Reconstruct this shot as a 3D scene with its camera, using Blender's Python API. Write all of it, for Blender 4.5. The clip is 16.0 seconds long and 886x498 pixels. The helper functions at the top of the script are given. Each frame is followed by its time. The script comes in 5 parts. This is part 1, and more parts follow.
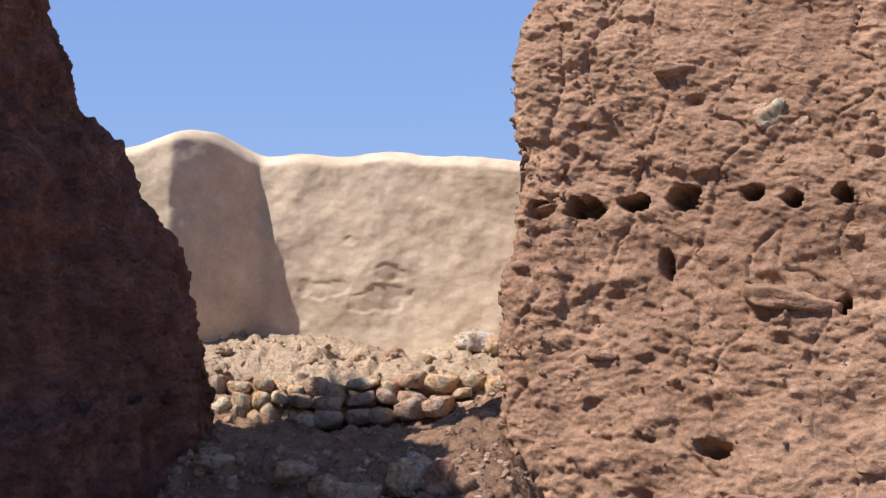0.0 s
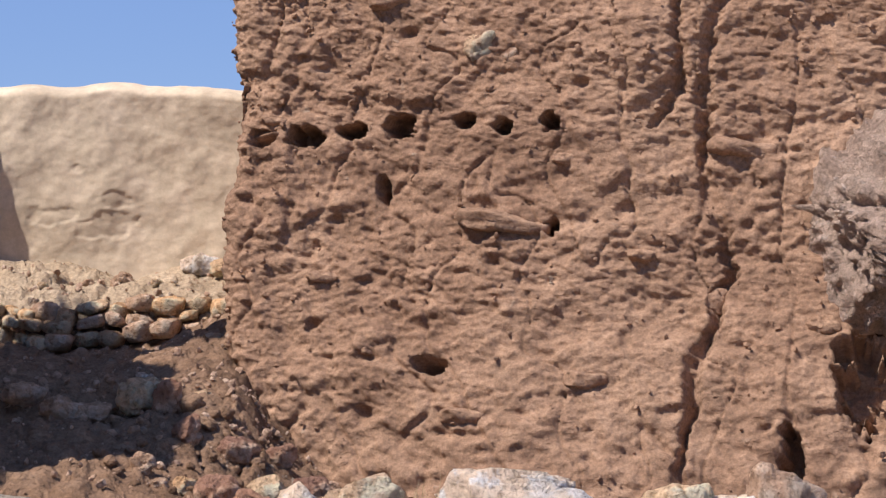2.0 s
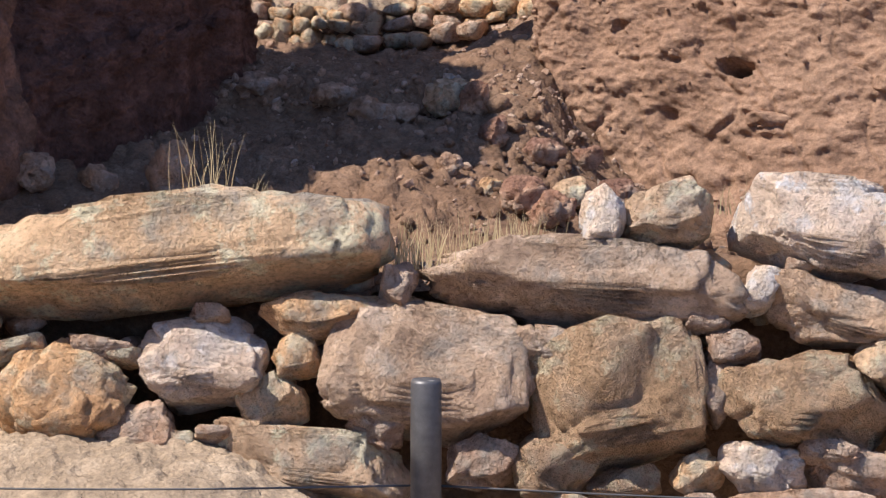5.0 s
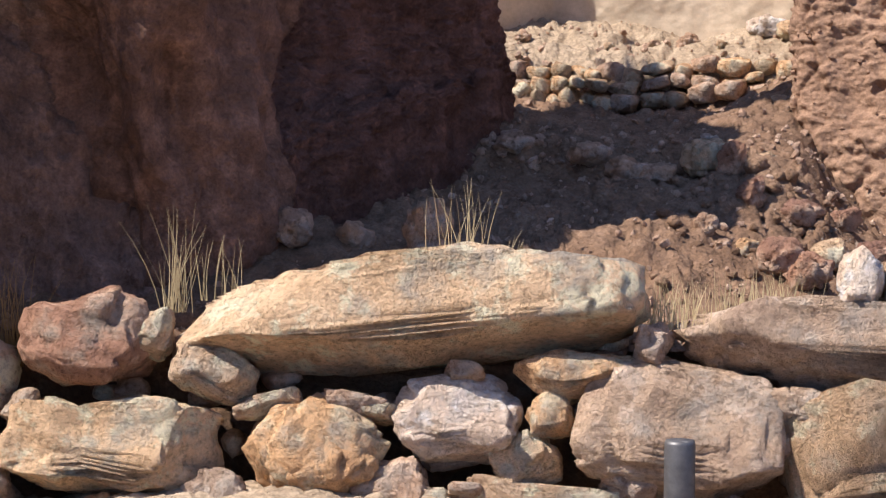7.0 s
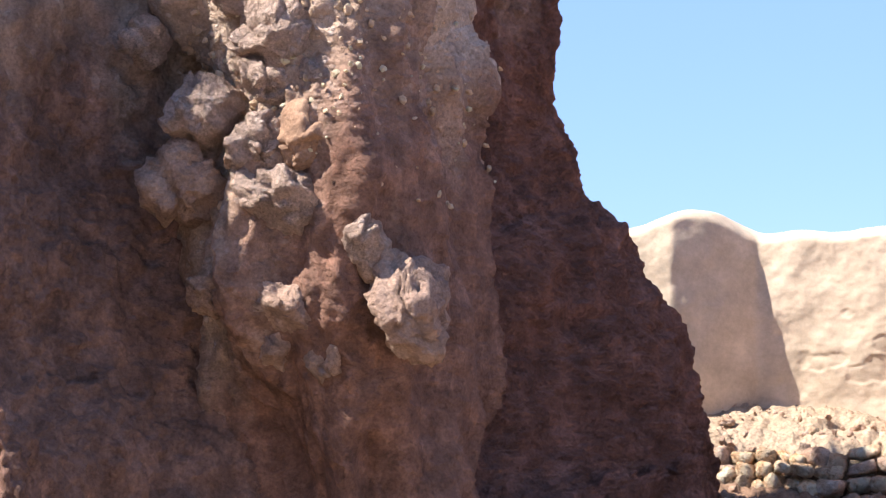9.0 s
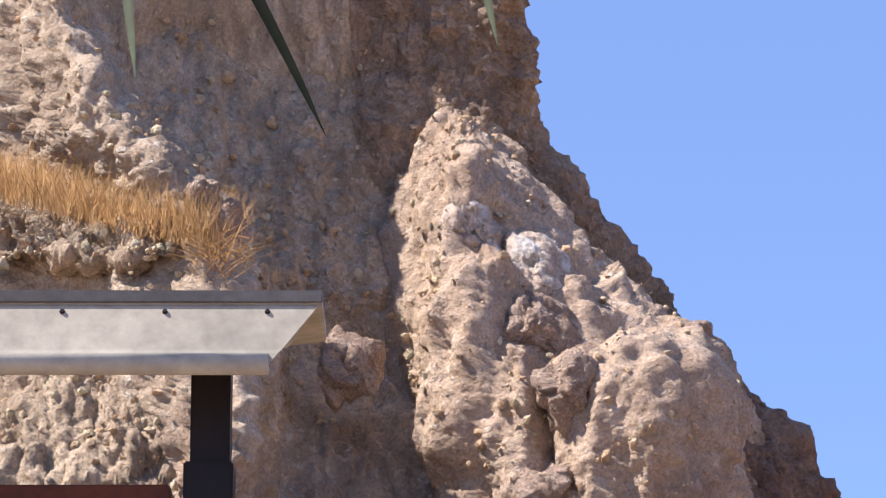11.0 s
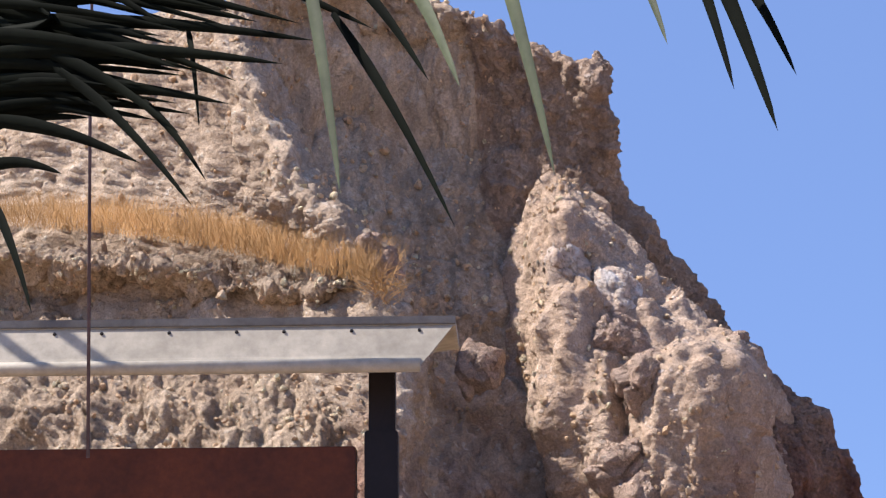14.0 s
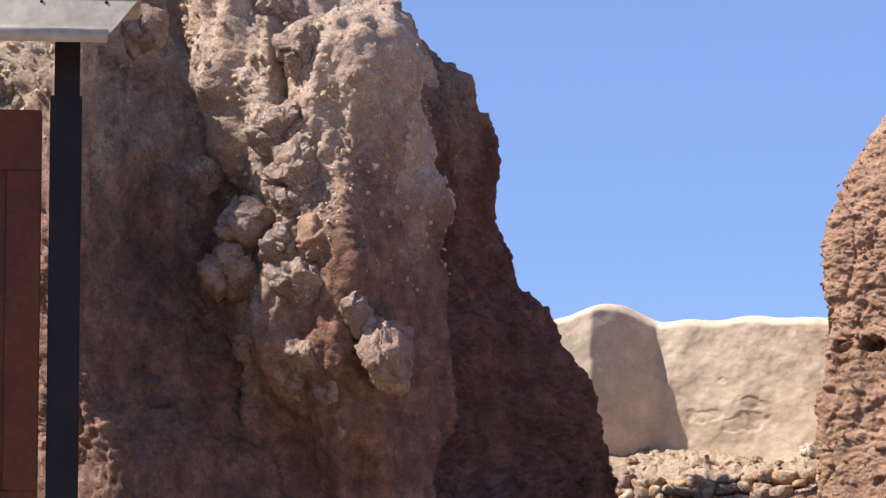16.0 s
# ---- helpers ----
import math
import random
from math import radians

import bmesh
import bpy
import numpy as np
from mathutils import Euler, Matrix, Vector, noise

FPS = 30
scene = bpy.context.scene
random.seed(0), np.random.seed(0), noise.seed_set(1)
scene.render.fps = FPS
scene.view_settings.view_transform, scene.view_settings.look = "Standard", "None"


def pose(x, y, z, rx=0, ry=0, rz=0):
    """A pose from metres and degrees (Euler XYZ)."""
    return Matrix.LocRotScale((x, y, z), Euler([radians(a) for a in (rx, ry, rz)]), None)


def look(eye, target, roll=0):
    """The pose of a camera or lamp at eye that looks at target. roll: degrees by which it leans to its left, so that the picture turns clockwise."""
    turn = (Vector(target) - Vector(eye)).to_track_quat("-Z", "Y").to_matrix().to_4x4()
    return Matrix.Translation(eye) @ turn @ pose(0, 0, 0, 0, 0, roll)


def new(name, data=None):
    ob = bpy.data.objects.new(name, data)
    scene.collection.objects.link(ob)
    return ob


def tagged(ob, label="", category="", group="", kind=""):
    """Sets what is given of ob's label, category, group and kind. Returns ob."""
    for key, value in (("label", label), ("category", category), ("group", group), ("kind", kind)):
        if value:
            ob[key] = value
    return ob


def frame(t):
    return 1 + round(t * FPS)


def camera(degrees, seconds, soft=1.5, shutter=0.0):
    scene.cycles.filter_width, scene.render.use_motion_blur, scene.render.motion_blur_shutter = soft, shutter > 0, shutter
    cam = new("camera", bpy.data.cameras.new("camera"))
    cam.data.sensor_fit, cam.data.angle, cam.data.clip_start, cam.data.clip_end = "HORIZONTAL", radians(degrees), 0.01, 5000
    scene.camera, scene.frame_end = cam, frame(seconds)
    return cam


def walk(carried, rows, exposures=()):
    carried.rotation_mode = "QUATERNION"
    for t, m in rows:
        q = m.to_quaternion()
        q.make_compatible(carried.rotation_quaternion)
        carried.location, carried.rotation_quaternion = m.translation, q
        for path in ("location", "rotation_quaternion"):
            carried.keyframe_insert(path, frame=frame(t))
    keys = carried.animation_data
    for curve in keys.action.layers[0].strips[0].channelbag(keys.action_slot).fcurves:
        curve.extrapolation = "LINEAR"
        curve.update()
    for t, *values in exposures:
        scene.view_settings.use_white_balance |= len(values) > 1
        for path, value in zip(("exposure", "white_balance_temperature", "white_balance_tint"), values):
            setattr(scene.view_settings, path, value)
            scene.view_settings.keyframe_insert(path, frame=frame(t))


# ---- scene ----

# ---- camera ----
cam = camera(18.00, 16.0, soft=1.25)
# seconds, place in metres, heading and pitch in degrees, roll
ROWS = [
    (0, -0.033, 0.524, 2.000, -3.617, 1.876, -0.706),
    (0.5, 0.000, 0.000, 2.000, -2.323, 1.883, -0.518),
    (1, 0.000, 0.000, 2.000, -0.854, 1.466, -0.252),
    (1.5, 0.000, 0.000, 2.000, 0.794, 0.937, -0.080),
    (2, 0.000, 0.000, 2.000, 1.994, 0.338, -0.095),
    (2.5, 0.000, 0.000, 2.000, 2.331, -0.106, 0.025),
    (3, 0.000, 0.000, 2.000, 1.574, -0.781, -0.210),
    (3.5, 0.000, 0.000, 2.000, 0.004, -2.003, 0.001),
    (4, 0.000, 0.000, 2.000, -1.629, -3.729, -0.077),
    (4.5, 0.000, 0.000, 2.000, -3.023, -5.290, -0.065),
    (4.7, 0.000, 0.000, 2.000, -3.496, -5.775, -0.130),
    (6.8, 0.000, 0.000, 2.000, -9.119, -5.192, -0.123),
    (7, 0.000, 0.000, 2.000, -9.512, -4.595, -0.396),
    (7.5, 0.000, 0.000, 2.000, -10.604, -3.063, -0.407),
    (8, 0.000, 0.000, 2.000, -11.489, -1.265, -0.409),
    (8.5, 0.000, 0.000, 2.000, -12.409, 0.725, 0.011),
    (9, 0.000, 0.000, 2.000, -13.683, 3.307, 0.104),
    (9.5, 0.000, 0.000, 2.000, -15.087, 6.311, 0.335),
    (10, 0.000, 0.000, 2.000, -16.661, 9.265, -0.140),
    (10.2, 0.000, 0.000, 2.000, -17.290, 10.364, -0.021),
    (12.3, 0.249, -0.631, 1.845, -22.892, 17.008, 0.011),
    (12.5, 0.381, -0.950, 1.763, -23.315, 16.892, 0.036),
    (13, 0.857, -2.148, 1.460, -23.692, 16.294, 0.248),
    (13.5, 1.335, -3.224, 1.214, -23.413, 15.505, 0.352),
    (14, 1.585, -3.777, 1.097, -22.628, 14.384, 0.311),
    (14.5, 1.539, -3.769, 1.088, -21.182, 12.901, 0.126),
    (15, 1.478, -3.690, 1.108, -19.160, 10.896, -0.232),
    (15.5, 1.400, -3.800, 1.230, -16.600, 8.480, 0.200),
    (16, 1.520, -4.700, 1.180, -14.300, 6.600, 0.200),
]
walk(cam, [(t, pose(x, y, z, 90 + p, 0, -h) @ pose(0, 0, 0, 0, 0, -r)) for t, x, y, z, h, p, r in ROWS],
     exposures=[(t, s + 0.42, 6150, 16) for t, s in ((0, 0.05), (2.5, -0.1), (4.7, 0.03), (6.8, 0.15), (8.0, 0.55), (9.0, 0.9), (10.2, 0.75), (12.3, 0.35), (14.5, 0.35), (16, 0.3))])

# ---- light ----
SUN = Vector((-0.56, -0.29, 0.82)).normalized()
world = bpy.data.worlds.new("sky")
scene.world = world
world.use_nodes = True
wt = world.node_tree
sky = wt.nodes.new("ShaderNodeTexSky")
sky.sky_type, sky.sun_disc = "NISHITA", False
sky.sun_elevation = math.asin(SUN.z)
sky.sun_rotation = math.atan2(SUN.x, SUN.y)
sky.air_density, sky.dust_density, sky.ozone_density, sky.altitude = 1.0, 0.0, 5.0, 2500
wt.nodes["Background"].inputs["Strength"].default_value = 0.09
even = wt.nodes.new("ShaderNodeMix")
even.data_type = "RGBA"
even.inputs[0].default_value = 0.6
even.inputs[7].default_value = (1.9, 2.95, 5.75, 1)
wt.links.new(sky.outputs[0], even.inputs[6])
wt.links.new(even.outputs[2], wt.nodes["Background"].inputs["Color"])
sun = new("sun", bpy.data.lights.new("sun", "SUN"))
sun.data.energy, sun.data.angle, sun.data.color = 5.0, radians(0.53), (1.0, 0.925, 0.81)
sun.matrix_world = look(SUN * 40, (0, 0, 0))


# ---- materials ----
def ramp(nt, fac, stops):
    r = nt.nodes.new("ShaderNodeValToRGB")
    while len(r.color_ramp.elements) < len(stops):
        r.color_ramp.elements.new(0.5)
    for e, (p, c) in zip(r.color_ramp.elements, stops):
        e.position, e.color = p, (*c, 1)
    nt.links.new(fac, r.inputs[0])
    return r.outputs[0]


def tex(nt, kind, vec, scale, detail=6, rough=0.6, stretch=None):
    n = nt.nodes.new(kind)
    if stretch:
        m = nt.nodes.new("ShaderNodeMapping")
        m.inputs["Scale"].default_value = stretch
        nt.links.new(vec, m.inputs[0])
        vec = m.outputs[0]
    nt.links.new(vec, n.inputs["Vector"])
    n.inputs["Scale"].default_value = scale
    if kind == "ShaderNodeTexNoise":
        n.inputs["Detail"].default_value, n.inputs["Roughness"].default_value = detail, rough
    return n.outputs[0]


def mixed(nt, fac, a, b, mode="MIX"):
    m = nt.nodes.new("ShaderNodeMix")
    m.data_type, m.blend_type = "RGBA", mode
    for sock, v in ((m.inputs[0], fac), (m.inputs[6], a), (m.inputs[7], b)):
        if isinstance(v, float):
            sock.default_value = v
        elif isinstance(v, tuple):
            sock.default_value = (*v, 1)
        else:
            nt.links.new(v, sock)
    return m.outputs[2]


def material(name, rough=0.9, metal=0.0):
    m = bpy.data.materials.new(name)
    m.use_nodes = True
    nt = m.node_tree
    b = nt.nodes["Principled BSDF"]
    b.inputs["Roughness"].default_value, b.inputs["Metallic"].default_value = rough, metal
    b.inputs["Specular IOR Level"].default_value = 0.25 if metal == 0 else 0.5
    co = nt.nodes.new("ShaderNodeTexCoord").outputs["Object"]
    return m, nt, b, co


def bumped(nt, b, layers):
    """layers: (height socket, strength, distance) one over another"""
    last = None
    for h, s, d in layers:
        n = nt.nodes.new("ShaderNodeBump")
        n.inputs["Strength"].default_value, n.inputs["Distance"].default_value = s, d
        nt.links.new(h, n.inputs["Height"])
        if last:
            nt.links.new(last, n.inputs["Normal"])
        last = n.outputs[0]
    nt.links.new(last, b.inputs["Normal"])


def earth(name, dark, mid, light, pebble=None, pebbles=0.0, scale=1.0, strata=3.0, relief=1.0, low=None, level=4.0, tilt=0.0, grain=1.0):
    m, nt, b, co = material(name, 0.95)
    big = tex(nt, "ShaderNodeTexNoise", co, 1.3 * scale, 5, 0.6, (1, 1, strata * 0.6))
    mids = tex(nt, "ShaderNodeTexNoise", co, 7 * scale, 8, 0.65, (1, 1, strata))
    fine = tex(nt, "ShaderNodeTexNoise", co, 60 * scale, 6, 0.7)
    col = ramp(nt, big, [(0.32, dark), (0.5, mid), (0.68, light)])
    col2 = ramp(nt, mids, [(0.33, tuple(c * 0.6 for c in mid)), (0.52, mid), (0.7, tuple(min(1, c * 1.25) for c in light))])
    col = mixed(nt, 0.5, col, col2)
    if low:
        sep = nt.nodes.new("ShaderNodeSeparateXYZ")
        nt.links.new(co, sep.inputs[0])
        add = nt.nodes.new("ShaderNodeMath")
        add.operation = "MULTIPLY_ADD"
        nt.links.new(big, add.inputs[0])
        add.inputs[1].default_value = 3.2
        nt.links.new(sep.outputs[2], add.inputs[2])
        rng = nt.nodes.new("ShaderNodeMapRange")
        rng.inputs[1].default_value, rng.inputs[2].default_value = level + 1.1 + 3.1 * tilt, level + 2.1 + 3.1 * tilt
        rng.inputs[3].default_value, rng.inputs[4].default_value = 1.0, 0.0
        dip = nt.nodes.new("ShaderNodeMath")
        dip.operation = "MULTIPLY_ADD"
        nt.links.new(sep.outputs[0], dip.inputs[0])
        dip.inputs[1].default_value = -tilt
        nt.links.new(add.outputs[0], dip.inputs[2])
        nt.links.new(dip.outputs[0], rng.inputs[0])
        # bump hollows darker, ridges paler: relief shading put into the colour
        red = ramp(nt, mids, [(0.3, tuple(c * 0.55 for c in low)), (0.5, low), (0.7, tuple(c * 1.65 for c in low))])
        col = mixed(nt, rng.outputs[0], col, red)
    lo, hi = 1 - 0.39 * grain, 1 + 0.28 * grain
    g = ramp(nt, fine, [(0.28, (lo, lo, lo)), (0.72, (hi, hi, hi))])
    col = mixed(nt, 1.0, col, g, "MULTIPLY")
    flake = ramp(nt, tex(nt, "ShaderNodeTexNoise", co, 15 * scale, 7, 0.6, (1, 1, 1.0 + 0.5 * strata)), [(0.44, (0, 0, 0)), (0.53, (1, 1, 1))])
    lay = [(mids, 0.7 * relief, 0.04), (flake, 0.55 * relief, 0.012), (tex(nt, "ShaderNodeTexNoise", co, 24 * scale, 5, 0.7, (1, 1, 1.4)), 0.7 * relief, 0.022), (fine, 0.75 * relief, 0.009)]
    if pebble:
        v = nt.nodes.new("ShaderNodeTexVoronoi")
        v.inputs["Scale"].default_value = 22 * scale
        v.inputs["Randomness"].default_value = 1.0
        warp = nt.nodes.new("ShaderNodeVectorMath")
        warp.operation = "MULTIPLY_ADD"
        nz = nt.nodes.new("ShaderNodeTexNoise")
        nz.inputs["Scale"].default_value = 14
        nt.links.new(co, nz.inputs["Vector"])
        nt.links.new(nz.outputs["Color"], warp.inputs[0])
        warp.inputs[1].default_value = (0.09, 0.09, 0.09)
        nt.links.new(co, warp.inputs[2])
        nt.links.new(warp.outputs[0], v.inputs["Vector"])
        spot = ramp(nt, v.outputs["Distance"], [(0.0, (1, 1, 1)), (0.30, (1, 1, 1)), (0.45, (0, 0, 0))])
        pick = ramp(nt, v.outputs["Color"], [(0.0, (0, 0, 0)), (1 - pebbles - 0.05, (0, 0, 0)), (1 - pebbles + 0.05, (1, 1, 1))])
        mask = mixed(nt, 1.0, spot, pick, "MULTIPLY")
        mask = mixed(nt, 1.0, mask, ramp(nt, mids, [(0.42, (0, 0, 0)), (0.6, (0.75, 0.75, 0.75))]), "MULTIPLY")
        if low:
            inv = nt.nodes.new("ShaderNodeMath")
            inv.operation = "SUBTRACT"
            inv.inputs[0].default_value = 1.0
            nt.links.new(rng.outputs[0], inv.inputs[1])
            mask = mixed(nt, 1.0, mask, inv.outputs[0], "MULTIPLY")
        col = mixed(nt, mask, col, pebble)
        lay.append((mask, 0.7, 0.02))
    nt.links.new(col, b.inputs["Base Color"])
    bumped(nt, b, lay)
    return m


def limestone(name, dark, mid, light, grey=(0.30, 0.27, 0.23), coarse=1.0):
    m, nt, b, co = material(name, 0.88)
    big = tex(nt, "ShaderNodeTexNoise", co, 4.0, 6, 0.6)
    fine = tex(nt, "ShaderNodeTexNoise", co, 75, 6, 0.75)
    chip = tex(nt, "ShaderNodeTexNoise", co, 17, 8, 0.7)
    stain = tex(nt, "ShaderNodeTexNoise", co, 2.1, 5, 0.7)
    col = ramp(nt, big, [(0.3, dark), (0.5, mid), (0.7, light)])
    info = nt.nodes.new("ShaderNodeObjectInfo")
    sh = ramp(nt, info.outputs["Random"], [(0, (0.85, 0.84, 0.86)), (0.5, (1.0, 0.99, 0.96)), (1, (1.12, 1.08, 1.0))])
    col = mixed(nt, 1.0, col, sh, "MULTIPLY")
    pale = ramp(nt, tex(nt, "ShaderNodeTexNoise", co, 6.5, 8, 0.65), [(0.52, (0, 0, 0)), (0.60, (0.7, 0.7, 0.7))])
    col = mixed(nt, pale, col, tuple(min(0.8, c * 1.12 + 0.07) for c in light))
    sm = ramp(nt, stain, [(0.54, (0, 0, 0)), (0.66, (0.8, 0.8, 0.8))])
    col = mixed(nt, sm, col, grey)
    pits = ramp(nt, chip, [(0.30, (0.62, 0.58, 0.55)), (0.42, (1, 1, 1)), (0.8, (1.12, 1.12, 1.1))])
    col = mixed(nt, 1.0, col, pits, "MULTIPLY")
    nt.links.new(col, b.inputs["Base Color"])
    grit = tex(nt, "ShaderNodeTexNoise", co, 38, 5, 0.65)
    speck = ramp(nt, grit, [(0.33, (0.66, 0.63, 0.6)), (0.47, (1, 1, 1)), (0.7, (1.15, 1.15, 1.15))])
    nt.links.new(mixed(nt, 1.0, col, speck, "MULTIPLY"), b.inputs["Base Color"])
    crust = ramp(nt, tex(nt, "ShaderNodeTexNoise", co, 9, 8, 0.62), [(0.45, (0, 0, 0)), (0.52, (1, 1, 1))])
    bumped(nt, b, [(crust, 0.6 * coarse, 0.014), (chip, 1.0 * coarse, 0.04), (grit, 0.9 * coarse, 0.022), (fine, 0.8 * coarse, 0.008)])
    return m


CUT_EARTH = earth("red_brown_mudbrick_earth", (0.20, 0.112, 0.069), (0.32, 0.194, 0.122), (0.43, 0.277, 0.178), (0.55, 0.44, 0.33), 0.07, 1.0, 1.3, 0.6)
# low: browner foot, also darkened in colour for the shade beside the spur
HILL_EARTH = earth("grey_brown_stony_earth", (0.27, 0.19, 0.13), (0.49, 0.375, 0.27), (0.65, 0.53, 0.405), (0.72, 0.65, 0.55), 0.35, 1.0, 0.6, low=(0.225, 0.132, 0.094), level=3.5, relief=0.95)
BANK_EARTH = earth("tan_bank_earth", (0.30, 0.205, 0.14), (0.46, 0.345, 0.24), (0.60, 0.475, 0.345), (0.66, 0.58, 0.48), 0.25, 1.0, 0.6, relief=1.2)
# low: red-brown earth, darkened further so the flank's shade is in its colour
FLANK_EARTH = earth("red_brown_shade_darkened_flank", (0.278, 0.183, 0.125), (0.484, 0.347, 0.250), (0.628, 0.478, 0.360), (0.700, 0.579, 0.480), 0.25, 1.0, 0.6, low=(0.206, 0.100, 0.070), level=4.2, relief=1.6)
SPUR_EARTH = earth("pale_conglomerate_earth", (0.340, 0.222, 0.154), (0.515, 0.372, 0.264), (0.649, 0.502, 0.379), (0.721, 0.608, 0.518), 0.35, 1.2, 1.0, low=(0.247, 0.135, 0.091), level=2.9, tilt=1.2)
FLOOR_EARTH = earth("dusty_brown_earth", (0.20, 0.115, 0.068), (0.29, 0.175, 0.105), (0.38, 0.25, 0.16), (0.45, 0.35, 0.26), 0.08, 1.0, 1.0, 1.3)
DUST = earth("pale_dust_slope", (0.38, 0.28, 0.18), (0.48, 0.36, 0.24), (0.56, 0.44, 0.31), (0.5, 0.4, 0.3), 0.06, 1.0, 1.0, 1.0)
GROUND_EARTH = earth("brown_dust", (0.30, 0.21, 0.135), (0.38, 0.275, 0.185), (0.46, 0.34, 0.235), (0.45, 0.37, 0.28), 0.06, 0.8, 1.0)
CLOD = earth("brown_earth_clod", (0.288, 0.174, 0.120), (0.412, 0.270, 0.192), (0.536, 0.386, 0.288), (0.515, 0.405, 0.317), 0.1, 1.2, 1.0, 1.2)
PLASTER = earth("cream_mud_plaster", (0.52, 0.41, 0.29), (0.60, 0.485, 0.345), (0.67, 0.55, 0.41), None, 0, 0.8, 1.2, 0.10, grain=0.25)
CONGLOMERATE = earth("pinkish_conglomerate", (0.433, 0.289, 0.211), (0.597, 0.425, 0.322), (0.721, 0.550, 0.432), (0.680, 0.560, 0.480), 0.3, 1.2, 2.5, 1.8)
TONES = [
    limestone("white_limestone", (0.624, 0.465, 0.338), (0.813, 0.636, 0.495), (0.820, 0.783, 0.652), (0.569, 0.465, 0.411)),
    limestone("cream_limestone", (0.569, 0.379, 0.230), (0.731, 0.513, 0.326), (0.820, 0.624, 0.423)),
    limestone("grey_tan_limestone", (0.447, 0.306, 0.217), (0.569, 0.404, 0.282), (0.678, 0.489, 0.350)),
    limestone("orange_limestone", (0.542, 0.306, 0.157), (0.704, 0.440, 0.242), (0.813, 0.550, 0.338)),
    limestone("coarse_tan_limestone", (0.542, 0.343, 0.193), (0.718, 0.477, 0.290), (0.813, 0.574, 0.373), (0.488, 0.355, 0.254), 1.8),
    limestone("brown_field_stone", (0.407, 0.256, 0.164), (0.542, 0.355, 0.242), (0.678, 0.465, 0.326)),
    limestone("red_brown_stone", (0.299, 0.153, 0.103), (0.447, 0.252, 0.169), (0.596, 0.379, 0.242)),
]


def plain(name, colour, rough, metal=0.0, vary=0.15, scale=30, relief=0.15):
    m, nt, b, co = material(name, rough, metal)
    n = tex(nt, "ShaderNodeTexNoise", co, scale, 6, 0.65)
    w = tex(nt, "ShaderNodeTexNoise", co, scale / 9, 4, 0.6)
    col = ramp(nt, n, [(0.3, tuple(c * (1 - vary) for c in colour)), (0.7, tuple(min(1, c * (1 + vary)) for c in colour))])
    col2 = ramp(nt, w, [(0.35, (1 - vary, 1 - vary, 1 - vary)), (0.65, (1 + vary, 1 + vary, 1 + vary))])
    nt.links.new(mixed(nt, 1.0, col, col2, "MULTIPLY"), b.inputs["Base Color"])
    bumped(nt, b, [(n, relief, 0.003)])
    return m


# ---- building tools ----
def part(name, bm, mat, parent=None, label=""):
    me = bpy.data.meshes.new(name)
    bm.to_mesh(me)
    bm.free()
    me.materials.append(mat)
    ob = new(name, me)
    if parent:
        ob.parent = parent
    if label:
        tagged(ob, label)
    return ob


def spline(points, n):
    """points: array (k, 3) through which a smooth line of n points runs"""
    k = len(points)
    s = np.linspace(0, k - 1, n)
    i = np.minimum(s.astype(int), k - 2)
    u = (s - i)[:, None]
    if points.ndim == 3:
        u = u[:, :, None]
    p = np.concatenate([2 * points[:1] - points[1:2], points, 2 * points[-1:] - points[-2:-1]])
    a, b, c, d = p[i], p[i + 1], p[i + 2], p[i + 3]
    return b + 0.5 * u * (c - a + u * (2 * a - 5 * b + 4 * c - d + u * (3 * (b - c) + d - a)))


def sheet_points(net, nv, nu):
    g = spline(np.array(net, float), nv)
    return spline(np.swapaxes(g, 0, 1), nu).swapaxes(0, 1)


def lines(points, n):
    k = len(points)
    s = np.linspace(0, k - 1, n)
    i = np.minimum(s.astype(int), k - 2)
    u = (s - i)[:, None, None]
    return points[i] * (1 - u) + points[i + 1] * u


def flat_points(net, nv, nu):
    g = lines(np.array(net, float), nv)
    return lines(np.swapaxes(g, 0, 1), nu).swapaxes(0, 1)


def grid_mesh(name, g, mat):
    nv, nu = g.shape[:2]
    idx = np.arange(nv * nu).reshape(nv, nu)
    faces = np.stack([idx[:-1, :-1], idx[1:, :-1], idx[1:, 1:], idx[:-1, 1:]], -1).reshape(-1, 4)
    me = bpy.data.meshes.new(name)
    me.from_pydata(g.reshape(-1, 3).tolist(), [], faces.tolist())
    me.polygons.foreach_set("use_smooth", [True] * len(me.polygons))
    me.materials.append(mat)
    me.update()
    return new(name, me)


def normals(g):
    n = np.cross(np.gradient(g, axis=1), np.gradient(g, axis=0))
    return n / (np.linalg.norm(n, axis=2, keepdims=True) + 1e-9)


def relief(g, fn):
    """push a sheet along its normals by fn(point)"""
    n = normals(g)
    if (n[..., 1].mean()) > 0:
        n = -n
    h = np.array([fn(Vector(p)) for p in g.reshape(-1, 3)]).reshape(g.shape[:2])
    return g + n * h[..., None]


def fbm(p, s, oct=4, seed=0.0, sz=1.0):
    return noise.fractal(Vector((p.x * s + seed, p.y * s - seed, p.z * s * sz + seed * 0.5)), 0.8, 2.1, oct)


